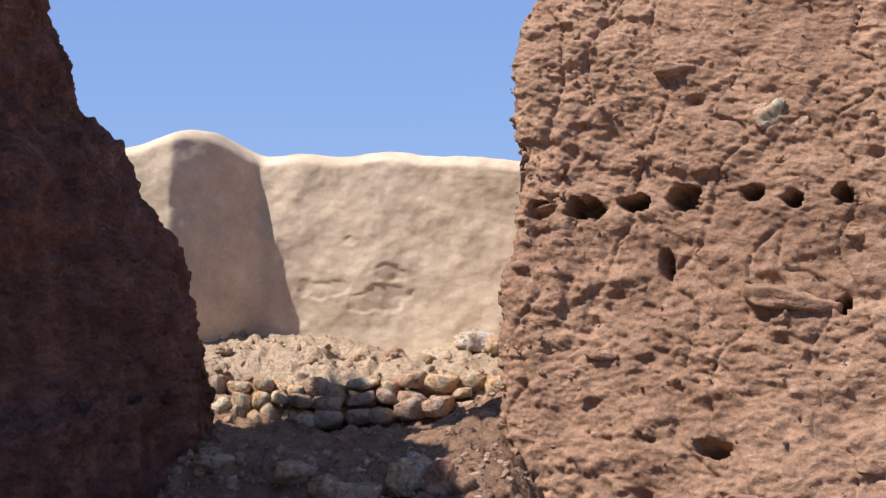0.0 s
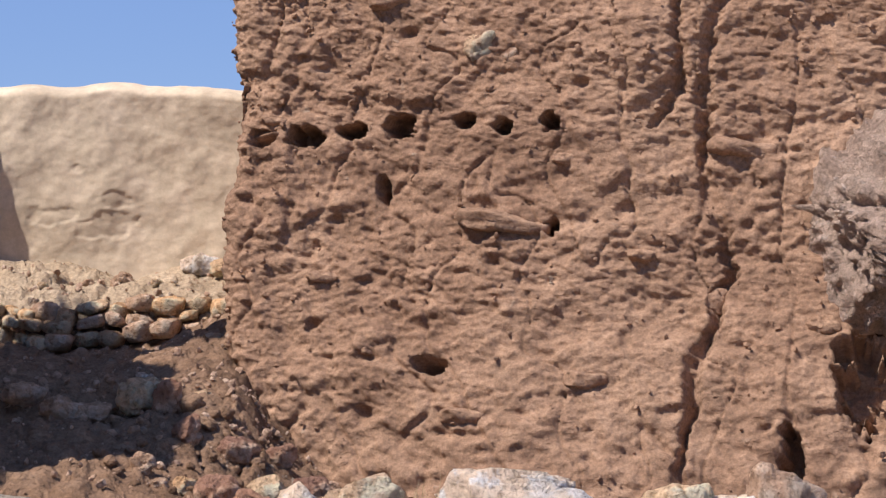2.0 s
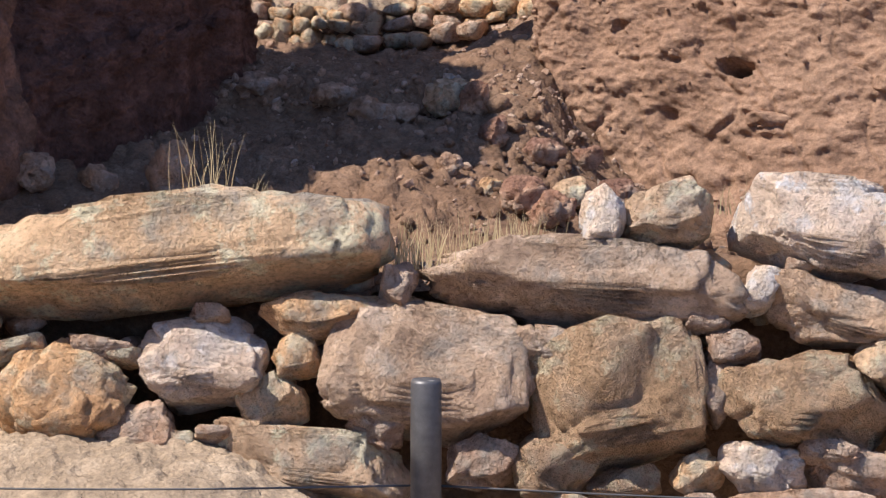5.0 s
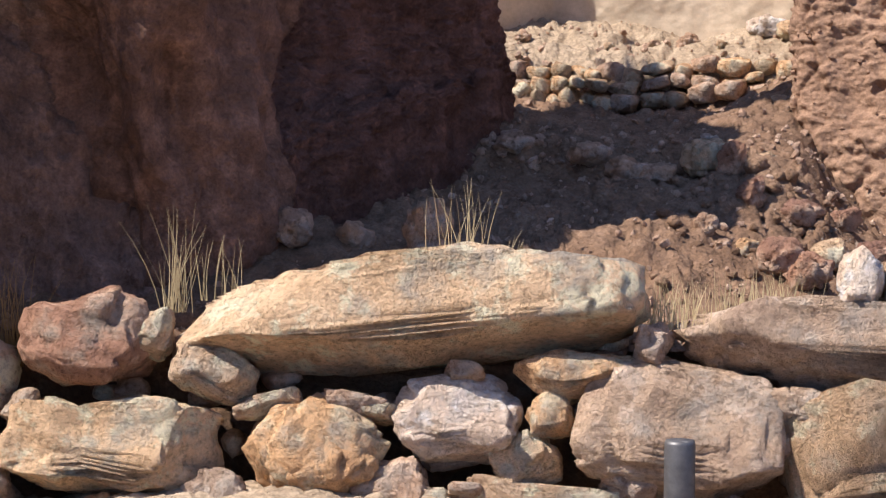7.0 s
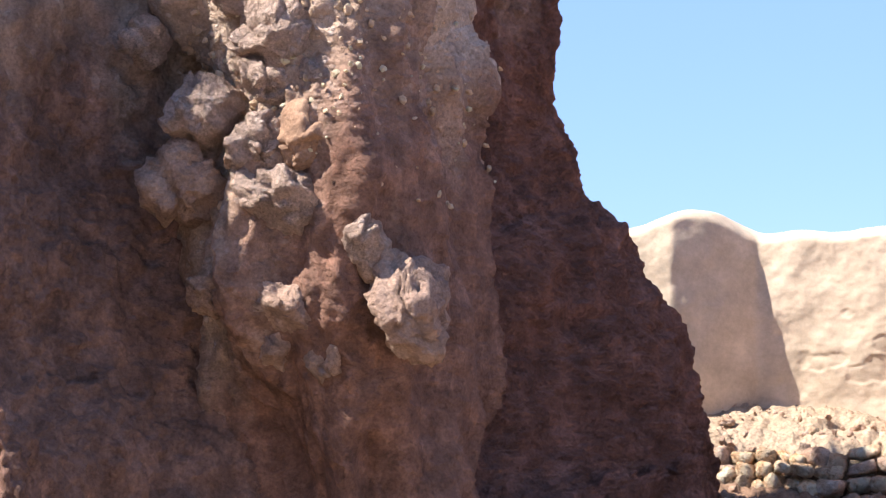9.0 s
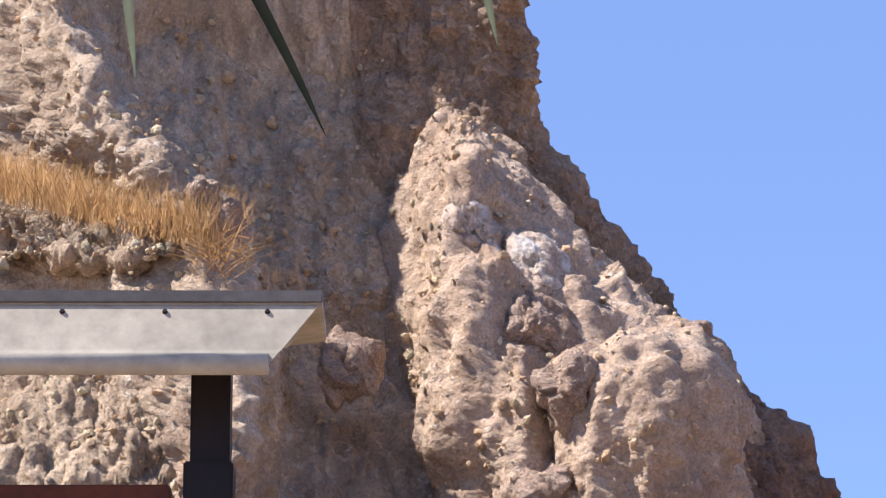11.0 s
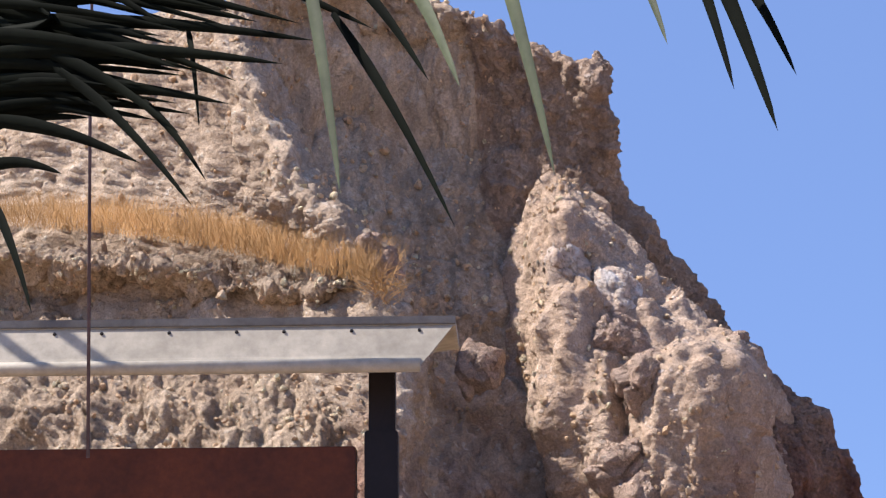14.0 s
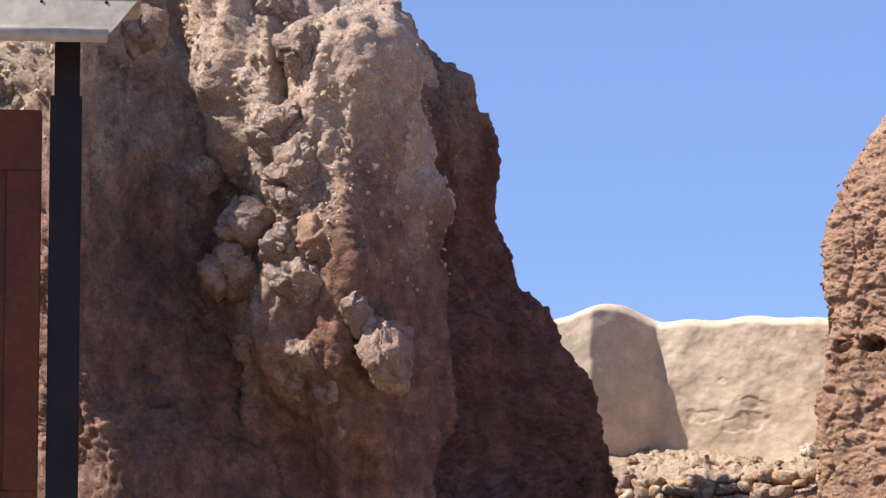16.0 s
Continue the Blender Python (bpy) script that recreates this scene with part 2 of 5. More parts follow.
def chunks(p, s, seed=0.0, sz=1.6, tilt=0.5):
    """broken lumps: every cell has a height and a slope of its own, in -0.5 to 0.5"""
    q = Vector((p.x * s + seed, p.y * s, p.z * s * sz))
    q += 0.35 * noise.noise_vector(q * 1.7)
    d, near = noise.voronoi(q)
    c = near[0]
    r = noise.cell(c * 13.7)
    t = (q - c).dot(noise.cell_vector(c * 7.3)) * tilt
    edge = min(1.0, (d[1] - d[0]) * 5.0)
    return 0.35 * r * edge + t - 0.25 * (1 - edge)


def smooth(a, b, v):
    k = min(1.0, max(0.0, (v - a) / (b - a)))
    return k * k * (3 - 2 * k)


def rock_bm(w, d, h, seed, sub=4, rough=1.0, block=0.5):
    """a weathered stone: rounded block with broken faces"""
    bm = bmesh.new()
    bmesh.ops.create_icosphere(bm, subdivisions=sub, radius=1)
    rnd = random.Random(seed)
    cuts = []
    for _ in range(13):
        v = Vector((rnd.gauss(0, 1), rnd.gauss(0, 0.8), rnd.gauss(0, 1))).normalized()
        cuts.append((v, rnd.uniform(0.70, 1.02)))
    off = Vector((rnd.uniform(-50, 50), rnd.uniform(-50, 50), rnd.uniform(-50, 50)))
    e = 1 - block
    small = max(0.05, min(w, d, h))
    amp = min(0.035, 0.11 * small)
    for v in bm.verts:
        c = v.co
        q = Vector([math.copysign(abs(a) ** e, a) for a in c])
        q *= 0.9
        for n, k in cuts:
            s = q.dot(n) - k
            if s > 0:
                q -= n * s
        v.co = Vector((q.x * w / 2, q.y * d / 2, q.z * h / 2)) * 1.12
        p = v.co + off
        out = c.normalized()
        lump = noise.fractal(p * (1.3 / small), 0.9, 2.0, 3)
        face = chunks(p, 1.5 / small, 0.0, 1.1, 0.7)
        fine = noise.fractal(p * 20, 0.7, 2.1, 4)
        pit = max(0.0, noise.noise(p * 11) - 0.25)
        v.co += out * rough * (amp * (0.55 * lump + 1.1 * face) + 0.25 * amp * fine - 0.7 * amp * pit)
    for f in bm.faces:
        f.smooth = True
    return bm


def box(bm, x0, x1, y0, y1, z0, z1):
    vs = [bm.verts.new(p) for p in ((x0, y0, z0), (x1, y0, z0), (x1, y1, z0), (x0, y1, z0), (x0, y0, z1), (x1, y0, z1), (x1, y1, z1), (x0, y1, z1))]
    for f in ((0, 3, 2, 1), (4, 5, 6, 7), (0, 1, 5, 4), (1, 2, 6, 5), (2, 3, 7, 6), (3, 0, 4, 7)):
        bm.faces.new([vs[i] for i in f])


def bevelled(bm, w):
    bmesh.ops.bevel(bm, geom=list(bm.edges), offset=w, segments=2, affect="EDGES")
    return bm


def tube(bm, pts, radii, n=10, cap=True):
    rings = []
    for i, p in enumerate(pts):
        p = Vector(p)
        t = (Vector(pts[min(i + 1, len(pts) - 1)]) - Vector(pts[max(i - 1, 0)])).normalized()
        a = t.orthogonal().normalized()
        b = t.cross(a)
        rings.append([bm.verts.new(p + (a * math.cos(k * math.tau / n) + b * math.sin(k * math.tau / n)) * radii[i]) for k in range(n)])
    for r, s in zip(rings, rings[1:]):
        for k in range(n):
            bm.faces.new((r[k], r[(k + 1) % n], s[(k + 1) % n], s[k])).smooth = True
    if cap:
        bm.faces.new(rings[0][::-1])
        bm.faces.new(rings[-1])


# ---- the ground, to the horizon ----
xs = [-3000, -900, -300, -100, -40] + [i * 0.8 for i in range(-25, 26)] + [40, 100, 300, 900, 3000]
ys = [-3000, -900, -300, -100, -40, -20] + [i * 0.8 for i in range(-20, 40)] + [60, 150, 500, 3000]
g = np.array([[(x, y, -0.35 - 0.06 * min(30.0, max(0.0, 9.6 - y)) + 0.05 * noise.noise(Vector((x * 0.7, y * 0.7, 0)))) for x in xs] for y in ys])
tagged(grid_mesh("ground", g, GROUND_EARTH), "bare pale dusty ground at the foot of the mound", "ground", kind="structure")

# ---- the cut earth face with its row of holes ----
HOLES = [(-0.386, 12.9, 2.584), (-0.19, 12.87, 2.591), (0.03, 12.8, 2.611), (0.241, 12.75, 2.627), (0.533, 12.7, 2.651), (0.713, 12.65, 2.623), (0.927, 12.6, 2.636), (0.909, 12.6, 2.177), (0.163, 12.7, 2.345), (0.376, 12.7, 1.557), (1.873, 12.2, 1.193), (2.204, 11.9, 1.515)]
HOLE_SIZE = [(0.06, 0.05), (0.085, 0.055), (0.065, 0.045), (0.07, 0.06), (0.05, 0.032), (0.042, 0.034), (0.045, 0.045), (0.035, 0.05), (0.03, 0.06), (0.07, 0.04), (0.05, 0.13), (0.13, 0.22)]
CRACK = [(1.676, 12.4, 3.257), (1.613, 12.4, 2.955), (1.575, 12.4, 2.703), (1.588, 12.4, 2.401), (1.651, 12.4, 1.974), (1.525, 12.3, 1.599), (1.4, 12.3, 1.101)]
CRACK_B = [(1.462, 12.4, 3.256), (1.499, 12.4, 2.954), (1.474, 12.4, 2.778), (1.361, 12.4, 2.627)]


def crack_depth(p, line, width):
    best = 9.0
    for a, b in zip(line, line[1:]):
        k = min(1.0, max(0.0, (a[2] - p.z) / (a[2] - b[2] + 1e-6)))
        if a[2] + 0.02 >= p.z >= b[2] - 0.02:
            x = a[0] + (b[0] - a[0]) * k + 0.045 * noise.noise(Vector((p.z * 7, 3.3, 0))) + 0.02 * noise.noise(Vector((p.z * 31, 8.3, 0)))
            best = min(best, abs(p.x - x))
    w = width * (0.75 + 0.7 * noise.noise(Vector((7.7, p.z * 6, 0))))
    return max(0.0, 1 - best / max(0.008, w)) ** 0.7 if best < w else 0.0


def flakes(p, s, seed, sz=1.8, soft=0.10):
    """flat patches with broken edges, 0 to 1"""
    q = Vector((p.x * s + seed, p.y * s * 0.6, p.z * s * sz))
    n = noise.noise(q) + 0.45 * noise.noise(q * 2.3) + 0.22 * noise.noise(q * 5.1)
    return min(1.0, max(0.0, n / soft + 0.5))


def cut_relief(p):
    h = 0.05 * fbm(p, 1.3, 3, 4.0) + 0.018 * fbm(p, 5, 4, 9.0, 1.4)
    m = 0.8 + 0.5 * noise.noise(Vector((p.x * 1.4, 5.0, p.z * 2.2)))
    h += m * (0.020 * flakes(p, 2.6, 2.0, 1.7, 0.2) + 0.009 * flakes(p, 6.0, 7.0, 1.5, 0.16) + 0.006 * flakes(p, 13.0, 3.0, 1.6, 0.2) + 0.004 * flakes(p, 27.0, 5.0, 1.3, 0.3))
    h += 0.016 * m * chunks(p, 4.2, 2.0, 1.7) + 0.007 * chunks(p, 15, 7.0, 1.4)
    h += 0.008 * fbm(p, 22, 4, 1.0, 1.3)
    gash = noise.noise(Vector((p.x * 5.5 + noise.noise(p * 3), p.y * 2, p.z * 13)))
    h -= 0.10 * max(0.0, gash - 0.55)
    fis = abs(noise.noise(Vector((p.x * 3.2 + 0.5 * noise.noise(p * 4), 1.0, p.z * 0.8))))
    h -= 0.022 * max(0.0, 1 - fis / 0.05)
    pit = noise.noise(Vector((p.x * 7 + 31, p.y, p.z * 9)))
    h -= 0.16 * max(0.0, pit - 0.55)
    for (x, y, z), (rx, rz) in zip(HOLES, HOLE_SIZE):
        q = ((p.x - x) / rx) ** 2 + ((p.z - z) / rz) ** 2
        if q < 1.4:
            h -= 0.22 * min(1.0, max(0.0, 1.1 + 0.8 * noise.fractal(p * 16, 0.8, 2.0, 3) - q) * 2.2)
    h -= (0.07 + 0.07 * noise.noise(Vector((1.3, 8.8, p.z * 3.1)))) * crack_depth(p, CRACK, 0.05) + 0.06 * crack_depth(p, CRACK_B, 0.035)
    return h


# height, place of the corner, distance of the corner
CUT_EDGE = [(4.69, 0.21, 15.3), (4.39, 0.21, 13.3), (4.15, -0.05, 13.25), (3.84, -0.25, 13.2), (3.55, -0.38, 13.15), (3.32, -0.45, 13.11), (3.09, -0.51, 13.07), (2.81, -0.53, 13.05),
            (2.53, -0.51, 13.01), (2.12, -0.54, 12.95), (1.82, -0.55, 12.9), (1.52, -0.52, 12.83), (1.13, -0.50, 12.8), (0.43, -0.51, 12.7)]
CUT = []
for z, x, y in CUT_EDGE:
    x += 0.045 if z < 3.2 else 0.0
    wide = 1 + 0.017 * (z - 2.1)
    flat = 0.965 if z > 2.1 else 1.0
    foot = 0.17 * max(0.0, 1.85 - z)
    CUT.append([(x + 0.30, y + 2.6, z), (x + 0.12, y + 0.35, z), (x, y, z), (x + 0.5, y - 0.2 - foot, z - 0.02)]
               + [(c * wide, y - back - 1.5 * foot, 2.0 + (z - 2.0) * k * (flat + 0.02)) for c, back, k in ((0.70, 0.50, 0.985), (1.50, 0.75, 0.965), (2.26, 0.98, 0.945), (3.57, 1.13, 0.925))])
g = relief(sheet_points(CUT, 580, 560), cut_relief)
CUT_GRID = g
tagged(grid_mesh("cut_face", g, CUT_EARTH), "red-brown eroded mudbrick cut with a row of small holes", "earth wall", kind="structure")

# stones and clods bedded in the cut face
cut = bpy.data.objects["cut_face"]
BEDDED = [(0.62, 2.99, 0.16, 0.13, 1), (0.74, 2.95, 0.10, 0.12, 6), (0.70, 2.19, 0.42, 0.10, 7), (-0.32, 2.66, 0.16, 0.05, 7), (0.98, 2.48, 0.12, 0.06, 7), (1.75, 2.50, 0.34, 0.12, 7), (1.60, 1.85, 0.15, 0.12, 7), (0.10, 1.62, 0.07, 0.04, 7),
          (1.05, 1.50, 0.20, 0.08, 7), (0.55, 1.33, 0.28, 0.09, 7), (0.20, 3.20, 0.20, 0.07, 7), (1.30, 2.05, 0.13, 0.07, 7), (-0.10, 1.95, 0.18, 0.06, 7), (2.05, 1.75, 0.16, 0.09, 7)]
flat = CUT_GRID[:, 150:].reshape(-1, 3)
for i, (x, z, w, h, tone) in enumerate(BEDDED):
    near = flat[np.argmin((flat[:, 0] - x) ** 2 + (flat[:, 2] - z) ** 2)]
    st = part("stone" if tone < 7 else "clod", rock_bm(w, 0.5 * (w + h), h, 1500 + i, 4, 1.6, 0.45), TONES[tone] if tone < 7 else CUT_EARTH, cut)
    st.matrix_basis = pose(x, near[1] + 0.12 * (w + h), z, 0, (i * 23) % 24 - 12, 0)

# ---- the mound: lit stony face, shaded side, spur ----
def hill_relief(p):
    h = 0.035 * fbm(p, 0.9, 3, 12.0) + 0.03 * fbm(p, 3.2, 4, 3.0)
    h += 0.03 * chunks(p, 6.5, 5.0, 1.2) + 0.02 * chunks(p, 15, 9.0, 1.2) + 0.05 * fbm(p, 2.4, 3, 77.0, 0.35) + 0.03 * fbm(p, 7, 3, 31.0, 0.35) + 0.014 * fbm(p, 26, 4, 6.0)
    h += 0.02 * flakes(p, 5.0, 11.0, 0.6) + 0.012 * flakes(p, 12.0, 17.0, 0.7, 0.2)
    return h


HILL = [
    [(-13.3, 14.6, 2.06), (-12.1, 13.6, 2.52), (-8.41, 13.2, 2.7), (-6.74, 12.75, 2.73), (-6.08, 12.55, 2.72), (-5.85, 12.75, 2.75), (-5.43, 13.12, 2.79), (-4.96, 13.25, 2.73), (-4.55, 13.38, 2.67), (-4.11, 13.5, 2.61), (-4.21, 13.7, 2.61), (-4.51, 14, 1.96), (-5.11, 14.4, 1.6)],
    [(-13, 13.15, 4.05), (-11.8, 12.15, 5.57), (-8.11, 11.75, 6.18), (-6.44, 11.3, 6.27), (-5.78, 11.1, 6.23), (-5.55, 11.3, 6.33), (-5.13, 11.67, 6.45), (-4.66, 11.8, 6.27), (-4.25, 11.93, 6.08), (-3.81, 12.05, 5.88), (-3.91, 12.25, 5.88), (-4.21, 12.55, 3.7), (-4.81, 12.95, 2.51)],
    [(-13, 12.8, 4.49), (-11.8, 11.8, 6.01), (-8.11, 11.4, 6.62), (-6.44, 10.95, 6.71), (-5.78, 10.75, 6.67), (-5.55, 10.95, 6.77), (-5.13, 11.32, 6.89), (-4.66, 11.45, 6.71), (-4.25, 11.58, 6.52), (-3.81, 11.7, 6.32), (-3.91, 11.9, 6.32), (-4.21, 12.2, 4.14), (-4.81, 12.6, 2.95)],
    [(-13, 12.6, 4.55), (-11.8, 11.6, 6.07), (-8.11, 11.2, 6.68), (-6.44, 10.75, 6.77), (-5.78, 10.55, 6.73), (-5.55, 10.75, 6.83), (-5.13, 11.12, 6.95), (-4.66, 11.25, 6.77), (-4.25, 11.38, 6.58), (-3.77, 11.5, 6.28), (-3.91, 11.7, 6.38), (-4.21, 12, 4.2), (-4.81, 12.4, 3.01)],
    [(-12.66, 12.3, 4.32), (-11.46, 11.3, 5.74), (-7.87, 10.9, 6.24), (-6.23, 10.55, 6.35), (-5.53, 10.3, 6.24), (-5.7, 11.15, 6.41), (-5.31, 11.53, 6.48), (-4.68, 11.65, 6.25), (-4.18, 11.57, 6.09), (-3.76, 11.65, 5.96), (-3.86, 11.85, 5.96), (-4.16, 12.15, 3.96), (-4.76, 12.55, 2.87)],
    [(-12.41, 12.1, 4.04), (-11.21, 11.1, 5.35), (-7.77, 10.8, 5.86), (-5.85, 10.4, 5.6), (-5.08, 10.1, 5.43), (-5.31, 11, 5.6), (-5.08, 11.38, 5.68), (-4.64, 11.55, 5.61), (-4.12, 11.57, 5.56), (-3.68, 11.8, 5.51), (-3.78, 12, 5.51), (-4.08, 12.3, 3.7), (-4.68, 12.7, 2.71)],
    [(-12.25, 12, 3.74), (-11.05, 11, 4.92), (-7.66, 10.7, 5.31), (-5.49, 10.3, 5.1), (-4.63, 10.05, 4.96), (-4.87, 11, 5.05), (-4.71, 11.29, 5.03), (-4.25, 11.48, 5.03), (-3.81, 11.66, 5.04), (-3.32, 12, 5.01), (-3.42, 12.2, 5.01), (-3.72, 12.5, 3.41), (-4.32, 12.9, 2.53)],
    [(-11.96, 11.8, 3.33), (-10.76, 10.8, 4.33), (-7.43, 10.47, 4.55), (-5.38, 10.13, 4.42), (-4.38, 9.9, 4.33), (-4.6, 10.87, 4.44), (-4.52, 11.25, 4.48), (-3.99, 11.5, 4.49), (-3.51, 11.75, 4.5), (-3, 12.2, 4.49), (-3.1, 12.4, 4.49), (-3.4, 12.7, 3.11), (-4, 13.1, 2.35)],
    [(-8.57, 11.7, 2.87), (-7.37, 10.7, 3.67), (-5.76, 10.33, 3.7), (-4.81, 9.97, 3.7), (-4.32, 9.7, 3.7), (-4.41, 10.33, 3.76), (-4.14, 10.7, 3.78), (-3.66, 11.1, 3.81), (-3.19, 11.55, 3.86), (-2.62, 12.35, 3.95), (-2.72, 12.55, 3.95), (-3.02, 12.85, 2.79), (-3.62, 13.25, 2.16)],
    [(-8.47, 11.6, 2.44), (-7.27, 10.6, 3.06), (-5.53, 10.2, 3.02), (-4.71, 9.8, 2.97), (-4.25, 9.55, 2.93), (-4.32, 10.2, 2.99), (-4.06, 10.65, 3.02), (-3.56, 11.05, 3.04), (-3.07, 11.55, 3.07), (-2.45, 12.45, 3.15), (-2.55, 12.65, 3.15), (-2.85, 12.95, 2.33), (-3.45, 13.35, 1.88)],
    [(-8.22, 11.6, 2.18), (-7.02, 10.6, 2.69), (-5.48, 10.2, 2.64), (-4.65, 9.85, 2.61), (-4.19, 9.6, 2.57), (-4.25, 10.15, 2.6), (-3.95, 10.6, 2.63), (-3.41, 11, 2.64), (-2.85, 11.55, 2.67), (-2.17, 12.5, 2.73), (-2.27, 12.7, 2.73), (-2.57, 13, 2.09), (-3.17, 13.4, 1.74)],
    [(-8.21, 11.6, 1.83), (-7.01, 10.6, 2.18), (-5.42, 10.2, 2.17), (-4.62, 9.8, 2.16), (-4.17, 9.6, 2.16), (-4.19, 10.15, 2.17), (-3.88, 10.55, 2.17), (-3.34, 10.95, 2.18), (-2.79, 11.5, 2.18), (-1.93, 12.55, 2.21), (-2.03, 12.75, 2.21), (-2.33, 13.05, 1.79), (-2.93, 13.45, 1.55)],
    [(-7.91, 11.6, 1.55), (-6.71, 10.6, 1.78), (-5.22, 10.2, 1.78), (-4.44, 9.8, 1.79), (-3.98, 9.6, 1.79), (-3.96, 10.1, 1.78), (-3.65, 10.51, 1.77), (-3.12, 10.92, 1.76), (-2.57, 11.49, 1.74), (-1.9, 12.6, 1.77), (-2, 12.8, 1.77), (-2.3, 13.1, 1.53), (-2.9, 13.5, 1.4)],
    [(-7.86, 11.5, 0.79), (-6.66, 10.5, 0.7), (-5.19, 10.1, 0.76), (-4.43, 9.75, 0.82), (-3.97, 9.55, 0.85), (-3.95, 10.05, 0.79), (-3.56, 10.36, 0.76), (-2.99, 10.62, 0.92), (-2.46, 11.19, 1.38), (-1.88, 12.6, 1.68), (-1.98, 12.8, 1.68), (-2.28, 13.1, 1.48), (-2.88, 13.5, 1.37)],
    [(-7.88, 11.5, -0.04), (-6.68, 10.5, -0.49), (-5.2, 10.1, -0.35), (-4.45, 9.75, -0.25), (-3.98, 9.55, -0.19), (-3.96, 10.05, -0.29), (-3.57, 10.36, -0.34), (-3, 10.62, -0.16), (-2.47, 11.19, 0.22), (-1.88, 12.6, 0.53), (-1.98, 12.8, 0.53), (-2.28, 13.1, 0.53), (-2.88, 13.5, 0.53)],
]
# unseen back: level behind the crest, then steep fall, shaped to place its shadow
for row, step in zip(HILL, (0.55, 0.30)):
    row[:] = [(x, y - step, z) for x, y, z in row]
for row in HILL:
    x, y, z = row[9]
    if 2.1 < z < 5.8:
        x -= 0.09 if z < 3.4 else -0.03 if z < 4.6 else 0.04
        row[9] = (x, y, z)
    # depth follows the sun's slope; scaled about the eye to stay hidden
    lean = -SUN.y / SUN.z
    deep = max(0.12, 13.3 + lean * (1.6 - z) - y)
    k = (y + deep) / y
    row[10:] = [(x * k - 0.05, y + deep, 2.0 + (z - 2.0) * k - 0.07), (x * k - 0.3, y + deep + 0.12, 0.45 * z + 0.6), (x * k - 0.9, y + deep + 0.5, 0.25 * z + 0.6)]
g = relief(sheet_points(HILL, 520, 420), hill_relief)
HILL_GRID = g
split = int(420 * 7.2 / 12)
tagged(grid_mesh("mound", g[:, :split + 1], HILL_EARTH), "steep stony grey-brown earth mound", "earth mound", kind="structure")
tagged(grid_mesh("mound_flank", g[:, split:], FLANK_EARTH), "red-brown flank of the mound, darkened in colour for its shade", "earth mound", kind="structure")


def spur_relief(p):
    h = 0.17 * fbm(p, 1.6, 3, 21.0, 0.3) + 0.08 * fbm(p, 4.2, 3, 8.0, 0.3)
    h += 0.022 * chunks(p, 4.5, 15.0, 0.5) + 0.014 * fbm(p, 11, 4, 5.0, 0.8) + 0.012 * fbm(p, 30, 4, 2.0)
    h += 0.03 * flakes(p, 3.2, 9.0, 0.35, 0.3)
    # the deep cleft down the middle and the hollow near the top
    side = (p.x + 3.35 + 0.05 * noise.noise(Vector((p.z * 4, 2.0, 0)))) / 0.045
    h -= 0.16 * math.exp(-side * side) * smooth(3.2, 3.4, p.z) * smooth(4.6, 4.3, p.z)
    hollow = ((p.x + 3.72) / 0.13) ** 2 + ((p.z - 4.95) / 0.2) ** 2 + 0.5 * noise.noise(p * 6)
    return h - 0.10 * max(0.0, 1 - hollow)


